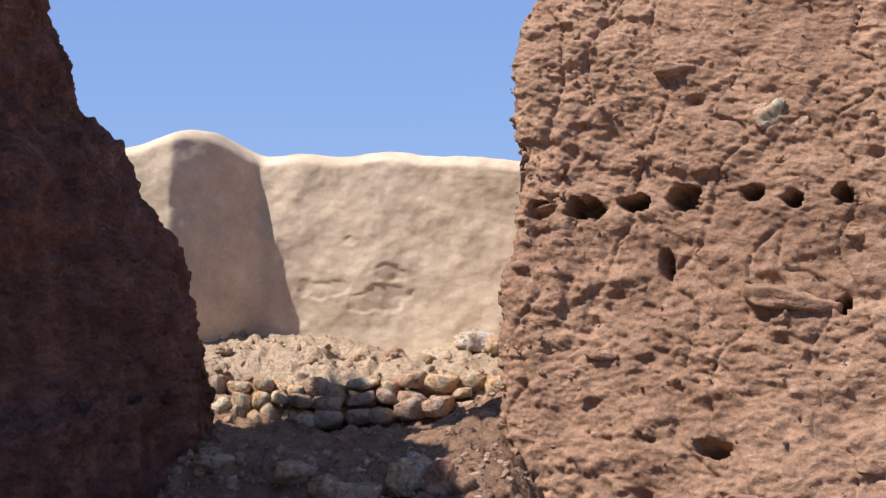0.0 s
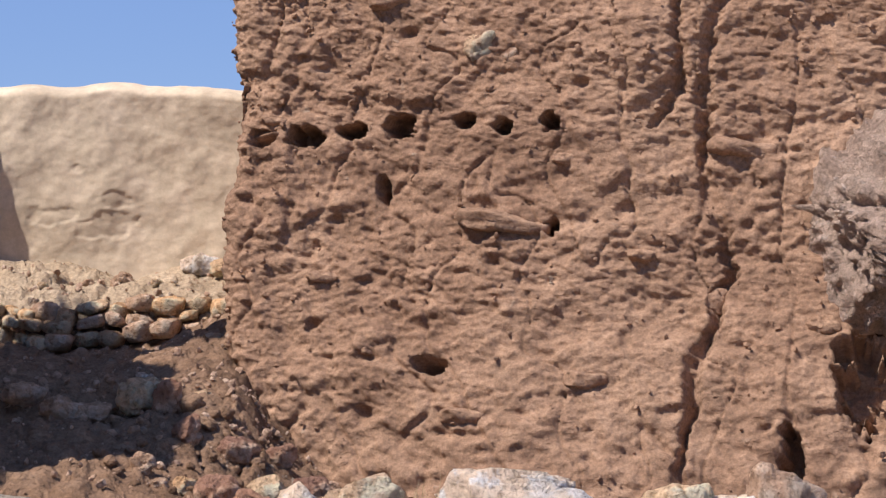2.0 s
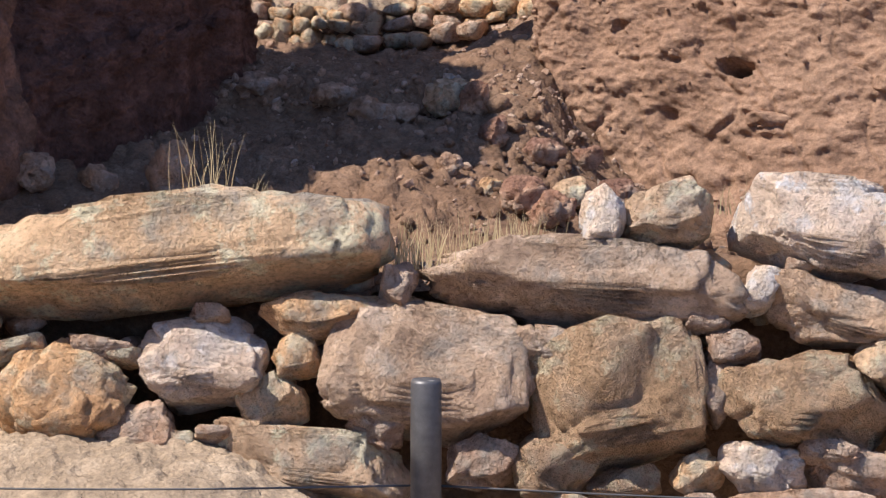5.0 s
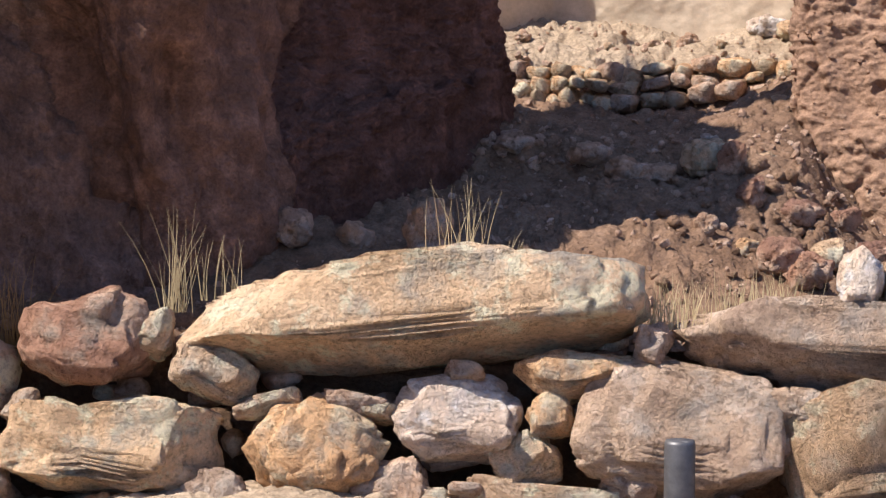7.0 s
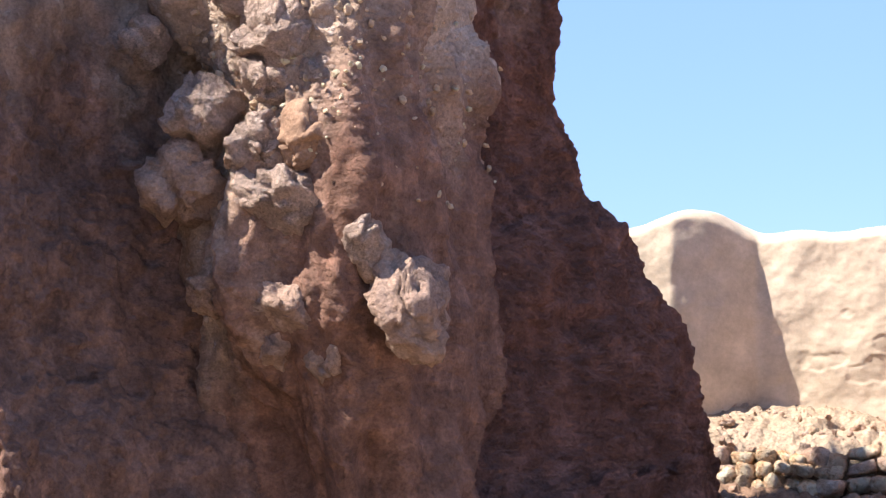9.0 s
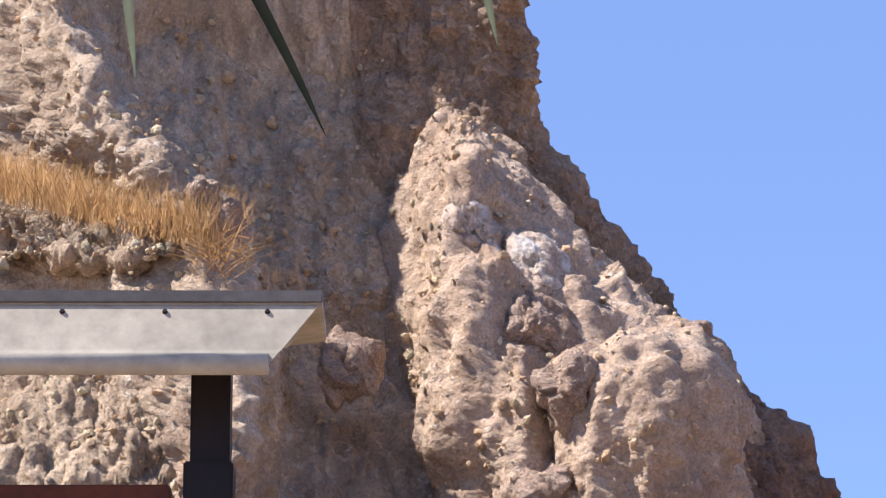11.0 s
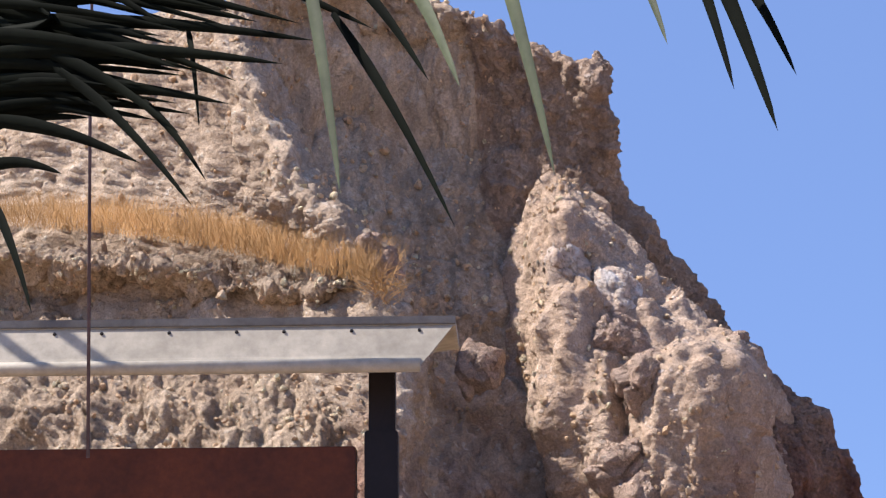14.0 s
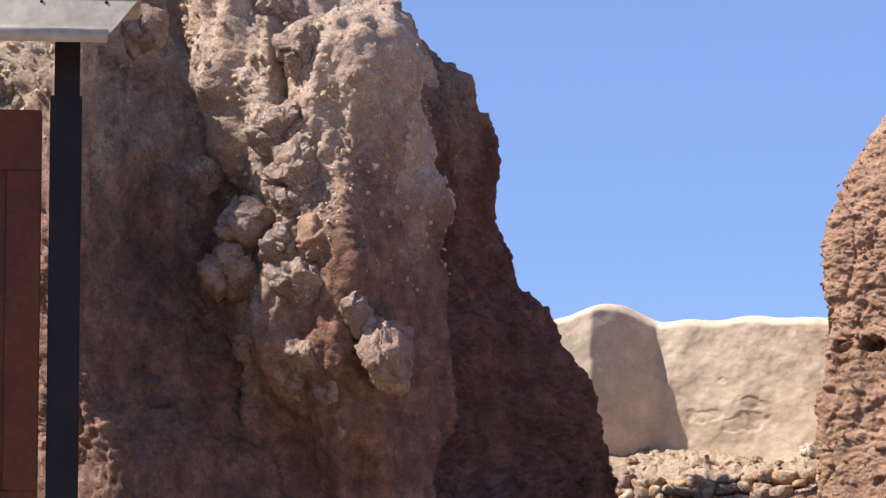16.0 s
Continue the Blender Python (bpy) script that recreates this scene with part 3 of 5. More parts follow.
SPUR = [
    [(-4.05, 12.85, 5.67), (-4.15, 12.15, 5.67), (-4.01, 11.95, 5.62), (-3.92, 11.9, 5.6), (-3.91, 12.05, 5.63), (-3.91, 12.2, 5.64), (-4.01, 12.8, 5.64)],
    [(-4.05, 12.35, 5.69), (-4.15, 11.65, 5.69), (-4.01, 11.45, 5.64), (-3.92, 11.4, 5.62), (-3.91, 11.55, 5.65), (-3.91, 11.7, 5.66), (-4.01, 12.3, 5.66)],
    [(-4.2, 12.35, 5.39), (-4.3, 11.65, 5.39), (-4.01, 11.2, 5.31), (-3.79, 11.1, 5.26), (-3.71, 11.35, 5.29), (-3.77, 11.8, 5.34), (-3.87, 12.4, 5.34)],
    [(-4.23, 12.15, 4.94), (-4.33, 11.45, 4.94), (-3.99, 10.95, 4.83), (-3.65, 10.8, 4.79), (-3.49, 11.1, 4.81), (-3.48, 11.7, 4.86), (-3.58, 12.3, 4.86)],
    [(-4.21, 12.05, 4.55), (-4.31, 11.35, 4.55), (-3.91, 10.8, 4.41), (-3.46, 10.6, 4.37), (-3.13, 10.95, 4.5), (-3.26, 12, 4.76), (-3.36, 12.6, 4.76)],
    [(-4.04, 11.85, 4.21), (-4.14, 11.15, 4.21), (-3.73, 10.65, 4.08), (-3.23, 10.45, 4.08), (-2.9, 10.8, 4.27), (-2.96, 12.1, 4.43), (-3.06, 12.7, 4.43)],
    [(-3.75, 11.7, 3.93), (-3.85, 11, 3.93), (-3.52, 10.55, 3.82), (-3.17, 10.4, 3.8), (-2.94, 10.75, 3.87), (-2.92, 12.25, 4.09), (-3.02, 12.85, 4.09)],
    [(-3.52, 11.55, 3.58), (-3.62, 10.85, 3.58), (-3.37, 10.45, 3.52), (-3.11, 10.35, 3.5), (-2.97, 10.75, 3.54), (-2.89, 12.3, 3.75), (-2.99, 12.9, 3.75)],
    [(-3.43, 11.5, 3.34), (-3.53, 10.8, 3.34), (-3.3, 10.4, 3.27), (-3.06, 10.35, 3.24), (-2.97, 10.75, 3.32), (-2.79, 12.2, 3.47), (-2.89, 12.8, 3.47)],
    [(-3.53, 11.65, 3.13), (-3.6, 10.85, 3.13), (-3.4, 10.52, 3.07), (-3.17, 10.48, 3.04), (-3.0, 10.85, 3.07), (-2.87, 12.3, 3.18), (-2.97, 12.9, 3.18)],
    [(-3.83, 11.95, 2.59), (-3.8, 11.1, 2.59), (-3.5, 10.68, 2.57), (-3.18, 10.6, 2.56), (-2.83, 10.8, 2.57), (-2.69, 12.3, 2.63), (-2.79, 12.9, 2.63)],
    [(-3.8, 11.85, 2.25), (-3.8, 11.1, 2.25), (-3.45, 10.75, 2.24), (-3.1, 10.65, 2.2), (-2.8, 10.85, 2.2), (-2.65, 12.1, 2.22), (-2.75, 12.7, 2.22)],
    [(-3.73, 11.75, 1.76), (-3.83, 11.05, 1.76), (-3.32, 10.8, 1.76), (-2.96, 10.7, 1.76), (-2.72, 10.85, 1.78), (-2.74, 11.4, 1.79), (-2.84, 12, 1.79)],
    [(-3.66, 11.65, 1.16), (-3.76, 10.95, 1.16), (-3.25, 10.7, 1.18), (-2.92, 10.6, 1.19), (-2.62, 10.7, 1.21), (-2.61, 11.2, 1.19), (-2.71, 11.8, 1.19)],
    [(-3.59, 11.5, 0.48), (-3.69, 10.8, 0.48), (-3.17, 10.5, 0.53), (-2.86, 10.45, 0.54), (-2.52, 10.55, 0.62), (-2.46, 11, 0.61), (-2.56, 11.6, 0.61)],
]
def spur_front(z):
    """the spur's face spreads forward towards its foot"""
    return 10.55 - 0.16 * max(0.0, 4.3 - max(z, 2.6)) ** 0.8 + 0.27 * max(0.0, 2.6 - z)


for row in SPUR:
    z = row[3][2]
    if z < 4.3:
        y = spur_front(z)
        row[2:5] = [(row[2][0], y + 0.12, row[2][2]), (row[3][0], y, z), (max(row[4][0], -2.78), y + 0.24, row[4][2])]
g = relief(sheet_points(SPUR, 420, 180), spur_relief)
SPUR_GRID = g
tagged(grid_mesh("spur", g, SPUR_EARTH), "pale crumbling conglomerate spur standing out of the mound", "earth spur", kind="structure")


def bank_relief(p):
    h = 0.07 * fbm(p, 1.6, 4, 41.0) + 0.045 * fbm(p, 5, 4, 18.0)
    h += 0.08 * chunks(p, 4, 25.0, 0.7) + 0.022 * chunks(p, 11, 5.0, 1.1) + 0.05 * fbm(p, 3.5, 3, 7.0, 0.35) + 0.014 * fbm(p, 24, 4, 2.0)
    return h


BANK = [
    [(-10.92, 10.7, 5.98), (-7.56, 10.55, 5.46), (-6.69, 10.45, 5.26), (-6.16, 10.4, 5.16), (-5.62, 10.35, 5.03), (-5.13, 10.3, 4.91), (-4.77, 10.25, 4.91), (-4.54, 10.3, 4.93), (-4.54, 10.9, 4.93)],
    [(-10.55, 10.35, 5.78), (-7.31, 10.2, 5.29), (-6.46, 10.1, 5.09), (-5.98, 10.1, 5.03), (-5.45, 10.05, 4.88), (-4.98, 10, 4.76), (-4.61, 9.9, 4.76), (-4.42, 10.1, 4.83), (-4.42, 10.7, 4.83)],
    [(-10.77, 10.63, 5.44), (-7.49, 10.48, 5.1), (-6.66, 10.43, 4.98), (-6.17, 10.43, 4.9), (-5.63, 10.38, 4.78), (-5.14, 10.33, 4.69), (-4.74, 10.18, 4.66), (-4.51, 10.38, 4.71), (-4.51, 10.98, 4.71)],
    [(-10.43, 10.36, 4.9), (-7.26, 10.21, 4.62), (-6.46, 10.16, 4.48), (-5.99, 10.16, 4.44), (-5.47, 10.11, 4.36), (-5.03, 10.11, 4.36), (-4.67, 10.06, 4.32), (-4.42, 10.21, 4.39), (-4.42, 10.81, 4.39)],
    [(-10.06, 10.07, 4.31), (-7.02, 9.92, 4.09), (-6.26, 9.87, 4), (-5.8, 9.87, 3.98), (-5.3, 9.82, 3.94), (-4.88, 9.82, 3.94), (-4.61, 9.87, 3.99), (-4.42, 10.07, 4.13), (-4.42, 10.67, 4.13)],
    [(-6.75, 9.85, 3.03), (-6.17, 9.75, 3), (-5.63, 9.7, 2.98), (-5.26, 9.7, 2.97), (-4.9, 9.7, 2.96), (-4.62, 9.7, 3), (-4.48, 9.8, 3.05), (-4.4, 10, 3.11), (-4.4, 10.6, 3.11)],
]
for row in BANK:
    row[5:] = [(x - d, y, z) for d, (x, y, z) in zip((0.06, 0.14, 0.2, 0.2), row[5:])]
g = relief(sheet_points(BANK, 240, 420), bank_relief)
BANK_GRID = g
tagged(grid_mesh("bank", g, BANK_EARTH), "eroded earth bank below a dry grass ledge", "earth bank", kind="structure")

# ---- plastered wall behind ----
def plaster_relief(p):
    return 0.04 * fbm(p, 1.1, 3, 33.0) + 0.008 * fbm(p, 4, 3, 5.0) + 0.003 * fbm(p, 16, 3, 5.0)


def wall_front(x):
    """the buttress stands 0.3 m proud and falls back along a slant"""
    return 14.22 + 0.31 * min(1.0, max(0.0, (x + 2.255) / 0.40))


def wall_top(x):
    z = 2.93 + 0.012 * math.sin(x * 5.1) + 0.03 * smooth(-1.0, -1.3, x) * smooth(-1.85, -1.6, x)
    z += 0.10 * smooth(-1.80, -2.16, x) - 0.09 * smooth(-2.18, -2.62, x)
    return z + 0.02 * noise.noise(Vector((x * 3.1, 7.0, 0))) + 0.008 * noise.noise(Vector((x * 11, 3.0, 0)))


g = []
for u in np.linspace(0, 1, 190):
    row = []
    for x in np.linspace(-3.9, 0.8, 430):
        y, top = wall_front(x), wall_top(x)
        # foot to crown, over the rounded crown, down the back
        if u < 0.72:
            k = u / 0.72
            row.append((x, y + 0.05 * k, 1.86 + (top - 0.07 - 1.86) * k))
        elif u < 0.9:
            a = (u - 0.72) / 0.18 * math.pi
            row.append((x, y + 0.05 + 0.20 * (1 - math.cos(a)), top - 0.07 + 0.07 * math.sin(a)))
        else:
            row.append((x, y + 0.45, top - 0.07 - (top - 1.93) * (u - 0.9) / 0.1))
    g.append(row)
g = np.array(g)
for _ in range(3):
    g[1:-1, 1:-1] = (g[1:-1, 1:-1] * 2 + g[2:, 1:-1] + g[:-2, 1:-1] + g[1:-1, 2:] + g[1:-1, :-2]) / 6
WORN = [(-1.53, 2.257, 0.14, 0.055), (-1.222, 2.208, 0.15, 0.085), (-1.192, 2.33, 0.09, 0.05), (-1.39, 2.494, 0.04, 0.03)]
for p in g.reshape(-1, 3):
    q = Vector(p)
    d = plaster_relief(q)
    for x, z, rx, rz in WORN:
        m = ((q.x - x) / rx) ** 2 + ((q.z - z) / rz) ** 2 + 0.9 * noise.fractal(q * 9, 0.8, 2.0, 3)
        if m < 1:
            d -= 0.006 * min(1.0, (1 - m) * 3)
    p[1] -= d
tagged(grid_mesh("plastered_wall", g, PLASTER), "smooth cream mud-plastered wall with a rounded buttress", "wall", kind="structure")

# ---- stepped floor of the passage ----
def floor_relief(p):
    return 0.05 * fbm(p, 1.8, 4, 50.0) + 0.02 * fbm(p, 6, 4, 55.0) + 0.06 * chunks(p, 5, 5.0, 1.0, 0.3) + 0.03 * chunks(p, 12, 5.0, 1.0)


FLOOR = [
    [(-8.37, 15.9, 2.18), (-5.37, 15.9, 2.18), (-3.46, 15.9, 2.15), (-2.39, 15.9, 2.17), (-1.83, 15.9, 2.1), (-1.27, 15.9, 2.06), (-0.65, 15.9, 2.04), (-0.1, 15.9, 2.03), (0.58, 15.9, 2.03), (3.58, 15.9, 2.03)],
    [(-8.03, 14.9, 2.08), (-5.03, 14.9, 2.08), (-3.24, 14.9, 2.06), (-2.21, 14.7, 2.09), (-1.69, 14.7, 2.03), (-1.18, 14.7, 2), (-0.6, 14.6, 1.98), (-0.09, 14.6, 1.98), (0.53, 14.6, 1.97), (3.53, 14.6, 1.97)],
    [(-7.74, 14.05, 1.89), (-4.74, 14.05, 1.89), (-3.06, 14.05, 1.88), (-2.12, 14.05, 1.88), (-1.61, 14, 1.85), (-1.12, 13.95, 1.83), (-0.57, 13.9, 1.86), (-0.09, 13.9, 1.86), (0.5, 13.9, 1.85), (3.5, 13.9, 1.85)],
    [(-7.68, 13.85, 1.71), (-4.68, 13.85, 1.71), (-3.01, 13.8, 1.69), (-2.08, 13.8, 1.66), (-1.59, 13.75, 1.62), (-1.1, 13.7, 1.6), (-0.56, 13.5, 1.75), (-0.09, 13.5, 1.74), (0.48, 13.5, 1.74), (3.48, 13.5, 1.74)],
    [(-7.61, 12.9, 1.64), (-4.61, 12.9, 1.64), (-2.72, 12.8, 1.62), (-2, 12.7, 1.57), (-1.52, 12.6, 1.5), (-1.02, 12.5, 1.49), (-0.55, 12.6, 1.53), (-0.11, 12.6, 1.09), (0.9, 12.6, 0.76), (3.9, 12.6, 0.76)],
    [(-7.51, 12.6, 1.44), (-4.51, 12.6, 1.44), (-2.66, 12.5, 1.45), (-1.95, 12.4, 1.44), (-1.49, 12.35, 1.43), (-1.01, 12.3, 1.42), (-0.53, 12.3, 1.46), (-0.11, 12.4, 1.06), (0.89, 12.4, 0.73), (3.89, 12.4, 0.73)],
    [(-7.44, 12.4, 1.33), (-4.44, 12.4, 1.33), (-2.62, 12.3, 1.33), (-1.93, 12.25, 1.34), (-1.47, 12.2, 1.32), (-0.99, 12.1, 1.31), (-0.52, 12, 1.34), (-0.11, 12.1, 1.01), (0.87, 12.1, 0.71), (3.87, 12.1, 0.71)],
    [(-7.09, 11.4, 1.19), (-4.09, 11.4, 1.19), (-2.43, 11.4, 1.2), (-1.8, 11.4, 1.2), (-1.38, 11.4, 1.2), (-0.94, 11.4, 1.19), (-0.5, 11.6, 1.14), (-0.1, 11.5, 0.96), (0.83, 11.5, 0.73), (3.83, 11.5, 0.73)],
    [(-6.78, 10.5, 0.93), (-3.78, 10.5, 0.93), (-2.24, 10.5, 0.94), (-1.66, 10.5, 0.94), (-1.27, 10.5, 0.94), (-0.86, 10.5, 0.92), (-0.46, 10.6, 0.93), (-0.09, 10.5, 0.86), (0.76, 10.5, 0.73), (3.76, 10.5, 0.73)],
    [(-6.68, 10.2, 0.79), (-3.68, 10.2, 0.79), (-2.18, 10.2, 0.8), (-1.61, 10.2, 0.8), (-1.24, 10.2, 0.8), (-0.84, 10.2, 0.8), (-0.44, 10.2, 0.81), (-0.09, 10.2, 0.77), (0.73, 10.2, 0.73), (3.73, 10.2, 0.73)],
]
g = sheet_points(FLOOR, 300, 420)
g[..., 2] += np.array([floor_relief(Vector(p)) for p in g.reshape(-1, 3)]).reshape(g.shape[:2])
FLOOR_GRID = g
back_rows = int(300 * 2.6 / 9)
tagged(grid_mesh("dust_slope", g[:back_rows + 1], DUST), "pale dusty slope below the plastered wall", "ground", kind="structure")
tagged(grid_mesh("passage_floor", g[back_rows:], FLOOR_EARTH), "stepped dusty earth floor rising between the cuts", "ground", kind="structure")

# ---- retaining wall of big field stones ----
# place across, height, width, thickness, turn, tone
course_a = [
    (-1.80, 0.94, 1.72, 0.35, -7, 1), (-0.24, 0.86, 1.17, 0.31, 2, 2), (0.64, 1.05, 0.69, 0.36, 4, 0), (-0.17, 1.09, 0.19, 0.24, 12, 0),
    (0.06, 1.10, 0.36, 0.25, -4, 1), (-1.61, 0.56, 0.48, 0.31, -8, 0), (-1.19, 0.74, 0.44, 0.18, -10, 3), (-1.27, 0.59, 0.18, 0.17, -20, 3),
    (-0.80, 0.52, 0.75, 0.45, 8, 2), (-0.11, 0.46, 0.65, 0.48, -14, 4), (0.54, 0.45, 0.59, 0.34, 4, 4), (0.67, 0.77, 0.63, 0.24, 8, 2),
    (0.91, 0.62, 0.38, 0.25, -20, 1), (-2.08, 0.44, 0.43, 0.36, 10, 3), (-1.35, 0.42, 0.27, 0.22, -30, 1), (-0.97, 0.36, 0.21, 0.16, 10, 5),
]
course_b = [
    (-1.86, 0.32, 0.30, 0.20, -12, 5), (-1.68, 0.27, 0.15, 0.11, 0, 1), (-1.56, 0.32, 0.15, 0.07, -10, 5), (-1.22, 0.21, 0.79, 0.24, 4, 1),
    (-0.60, 0.22, 0.28, 0.20, 5, 5), (-0.36, 0.22, 0.32, 0.24, 18, 4), (0.41, 0.22, 0.31, 0.18, 4, 0), (0.73, 0.21, 0.39, 0.20, 14, 5),
    (0.64, 0.29, 0.22, 0.09, 5, 5), (0.17, 0.20, 0.19, 0.14, -25, 3), (-0.08, 0.16, 0.26, 0.12, -8, 4), (-0.36, 0.64, 0.25, 0.14, 8, 2),
    (-0.19, 0.66, 0.12, 0.12, 0, 5), (0.09, 0.68, 0.19, 0.14, 10, 3), (0.21, 0.73, 0.17, 0.09, 4, 5), (0.40, 0.85, 0.15, 0.19, 15, 0),
]
course_c = [
    (0.53, 0.92, 0.10, 0.08, 0, 5), (0.30, 0.65, 0.19, 0.12, -15, 5), (0.24, 0.49, 0.10, 0.24, 0, 2), (-0.88, 0.74, 0.16, 0.15, 20, 1),
    (-0.90, 0.86, 0.13, 0.17, 10, 5), (-1.59, 0.73, 0.15, 0.08, 0, 5), (-1.92, 0.59, 0.19, 0.07, 8, 1), (-2.06, 0.24, 0.16, 0.08, 0, 1),
    (-0.46, 0.50, 0.12, 0.12, 30, 5), (0.93, 0.38, 0.18, 0.22, 0, 3), (0.54, 0.11, 0.53, 0.11, 2, 5), (0.90, 0.27, 0.14, 0.10, 0, 1),
    (0.97, 0.16, 0.20, 0.12, 0, 4), (-0.27, 0.10, 0.18, 0.08, 0, 3), (0.18, 0.09, 0.16, 0.09, 0, 5), (1.12, 0.87, 0.26, 0.18, 5, 5),
]
course_d = [
    (1.18, 1.06, 0.31, 0.25, -10, 1), (1.35, 1.05, 0.39, 0.26, -6, 0), (1.58, 1.13, 0.29, 0.27, 10, 5), (1.44, 0.90, 0.38, 0.16, -12, 1),
    (1.63, 0.92, 0.30, 0.22, 0, 0), (1.24, 0.63, 0.40, 0.26, 4, 2), (1.60, 0.63, 0.34, 0.26, -6, 4), (1.25, 0.37, 0.40, 0.26, 0, 1),
    (1.61, 0.35, 0.38, 0.26, 8, 3), (-3.01, 0.81, 0.51, 0.36, 6, 6), (-2.75, 0.86, 0.13, 0.19, 10, 1), (-3.25, 0.55, 0.15, 0.16, 0, 2),
    (-2.88, 0.43, 0.83, 0.33, 4, 1), (-2.52, 0.71, 0.33, 0.20, 14, 1), (-2.31, 0.60, 0.26, 0.09, -14, 1), (-2.48, 0.28, 0.23, 0.22, 20, 2),
]
course_e = [
    (-2.84, 0.19, 0.32, 0.14, -6, 3), (-2.13, 0.40, 0.49, 0.40, -12, 3), (-3.53, 0.63, 0.44, 0.34, -8, 1), (-3.58, 0.29, 0.57, 0.30, 5, 2),
    (-4.02, 0.62, 0.46, 0.38, 5, 3), (-4.14, 0.25, 0.51, 0.30, 0, 4), (-1.99, 0.61, 0.26, 0.08, 6, 5),
]
STONES = course_a + course_b + course_c + course_d + course_e
fill = np.array([[(x, 10.32 + 0.25 * (k == 0), z) for x in np.linspace(-4.2, 2.6, 120)] for k, z in enumerate((0.896, 0.896 - 0.05, 0.3, -0.9))])
wall_core = grid_mesh("retaining_wall", relief(sheet_points(fill, 60, 400), lambda p: 0.05 * fbm(p, 4, 3, 2.0)), FLOOR_EARTH)
tagged(wall_core, "dry retaining wall of large weathered limestone boulders", "wall", kind="structure")
for i, (x, z, w, h, turn, tone) in enumerate(STONES):
    d = max(0.16, min(0.55, 0.9 * h + 0.1 * w))
    bm = rock_bm(w, d, h, 100 + i, 5 if w > 0.2 else 4, 1.5 if w > 0.6 else 1.2, 0.62 if w > 0.6 else 0.5)
    s = part("stone", bm, TONES[tone], wall_core)
    s.matrix_basis = pose(x, 9.97 + d * 0.25 - 0.05 + (i % 3) * 0.02 + 0.22 * (z - 0.8), z, -25, turn, 0)

rnd = random.Random(8)
for i in range(90):
    w, h = rnd.uniform(0.06, 0.15), rnd.uniform(0.05, 0.1)
    s = part("stone", rock_bm(w, 0.14, h, 4000 + i, 3, 1.2, 0.5), TONES[rnd.choice((1, 3, 5, 5, 2))], wall_core)
    s.matrix_basis = pose(rnd.uniform(-3.6, 2.2), 10.14 + rnd.uniform(-0.03, 0.04), rnd.uniform(0.35, 0.95), rnd.uniform(-20, 20), rnd.uniform(-40, 40), rnd.uniform(-30, 30))

# low earth berm before the wall
berm = [[(x, 9.55 + dy, 0.276 + dz + 0.05 * math.sin(x * 2.3) - max(0.0, x - -1.489) * 0.35) for x in np.linspace(-1.948 - 2.5, -1.489 + 0.9, 12)] for dy, dz in ((0.5, -0.02), (0.25, 0.0), (0.0, -0.06), (-0.4, -0.3), (-0.9, -1.1))]
g = sheet_points(berm, 90, 300)
g[..., 2] += np.array([0.04 * fbm(Vector(p), 2.5, 4, 3.0) + 0.03 * chunks(Vector(p), 9, 1.0, 1.0) for p in g.reshape(-1, 3)]).reshape(g.shape[:2])
tagged(grid_mesh("earth_berm", g, DUST), "low tan earth berm at the foot of the stones", "ground", kind="structure")

# ---- fence post with wire ----
STEEL = plain("galvanised_steel", (0.13, 0.125, 0.12), 0.5, 0.6, 0.2)
post = tagged(new("fence_post"), "grey galvanised steel pipe fence post with wire", "fence post")
post.location = (-0.724, 9, -0.4)
bm = bmesh.new()
top = 0.66 + 0.4
tube(bm, [(0, 0, 0), (0, 0, top - 0.012), (0, 0, top), (0, 0, top - 0.004)], [0.051, 0.051, 0.047, 0.036], 24)
part("pipe", bm, STEEL, post)
for side in (-1, 1):
    bm = bmesh.new()
    tube(bm, [(side * 2.4 * k / 12, 0.052, top - 0.36 - 0.035 * math.sin(k / 12 * 2.6)) for k in range(13)], [0.004] * 13, 6)
    part("wire", bm, STEEL, post)

# ---- information board under its little roof ----
BLACK = plain("black_brown_painted_steel", (0.010, 0.007, 0.008), 0.45, 0.0, 0.2)
WOOD = plain("orange_varnished_wood", (0.10, 0.026, 0.006), 0.35, 0.0, 0.22, 24)
FASCIA = plain("weathered_cream_sheet_metal", (0.40, 0.36, 0.29), 0.6, 0.0, 0.2, 14)
PAPER = plain("white_printed_sheet", (0.45, 0.46, 0.49), 0.35, 0.0, 0.03)
INK = plain("dark_ink", (0.03, 0.03, 0.035), 0.5)
PHOTO = earth("faded_photograph", (0.03, 0.025, 0.02), (0.07, 0.055, 0.045), (0.16, 0.14, 0.12), None, 0, 3.0, 2.0, 0.0)
board = tagged(new("information_board"), "roofed wooden information board with a white printed sheet", "sign")
board.matrix_basis = pose(-3.427, 7.521, -0.550, 0, 0, 21)
X1, XB, ZT, ZB, YF, YP = 0.341, 0.179, 4.406, 4.224, -0.350, 0.050
ZT, ZB = ZT + 0.02, ZB - 0.045
XL = X1 - 3.4
LIP = 0.03
out = X1 - XB
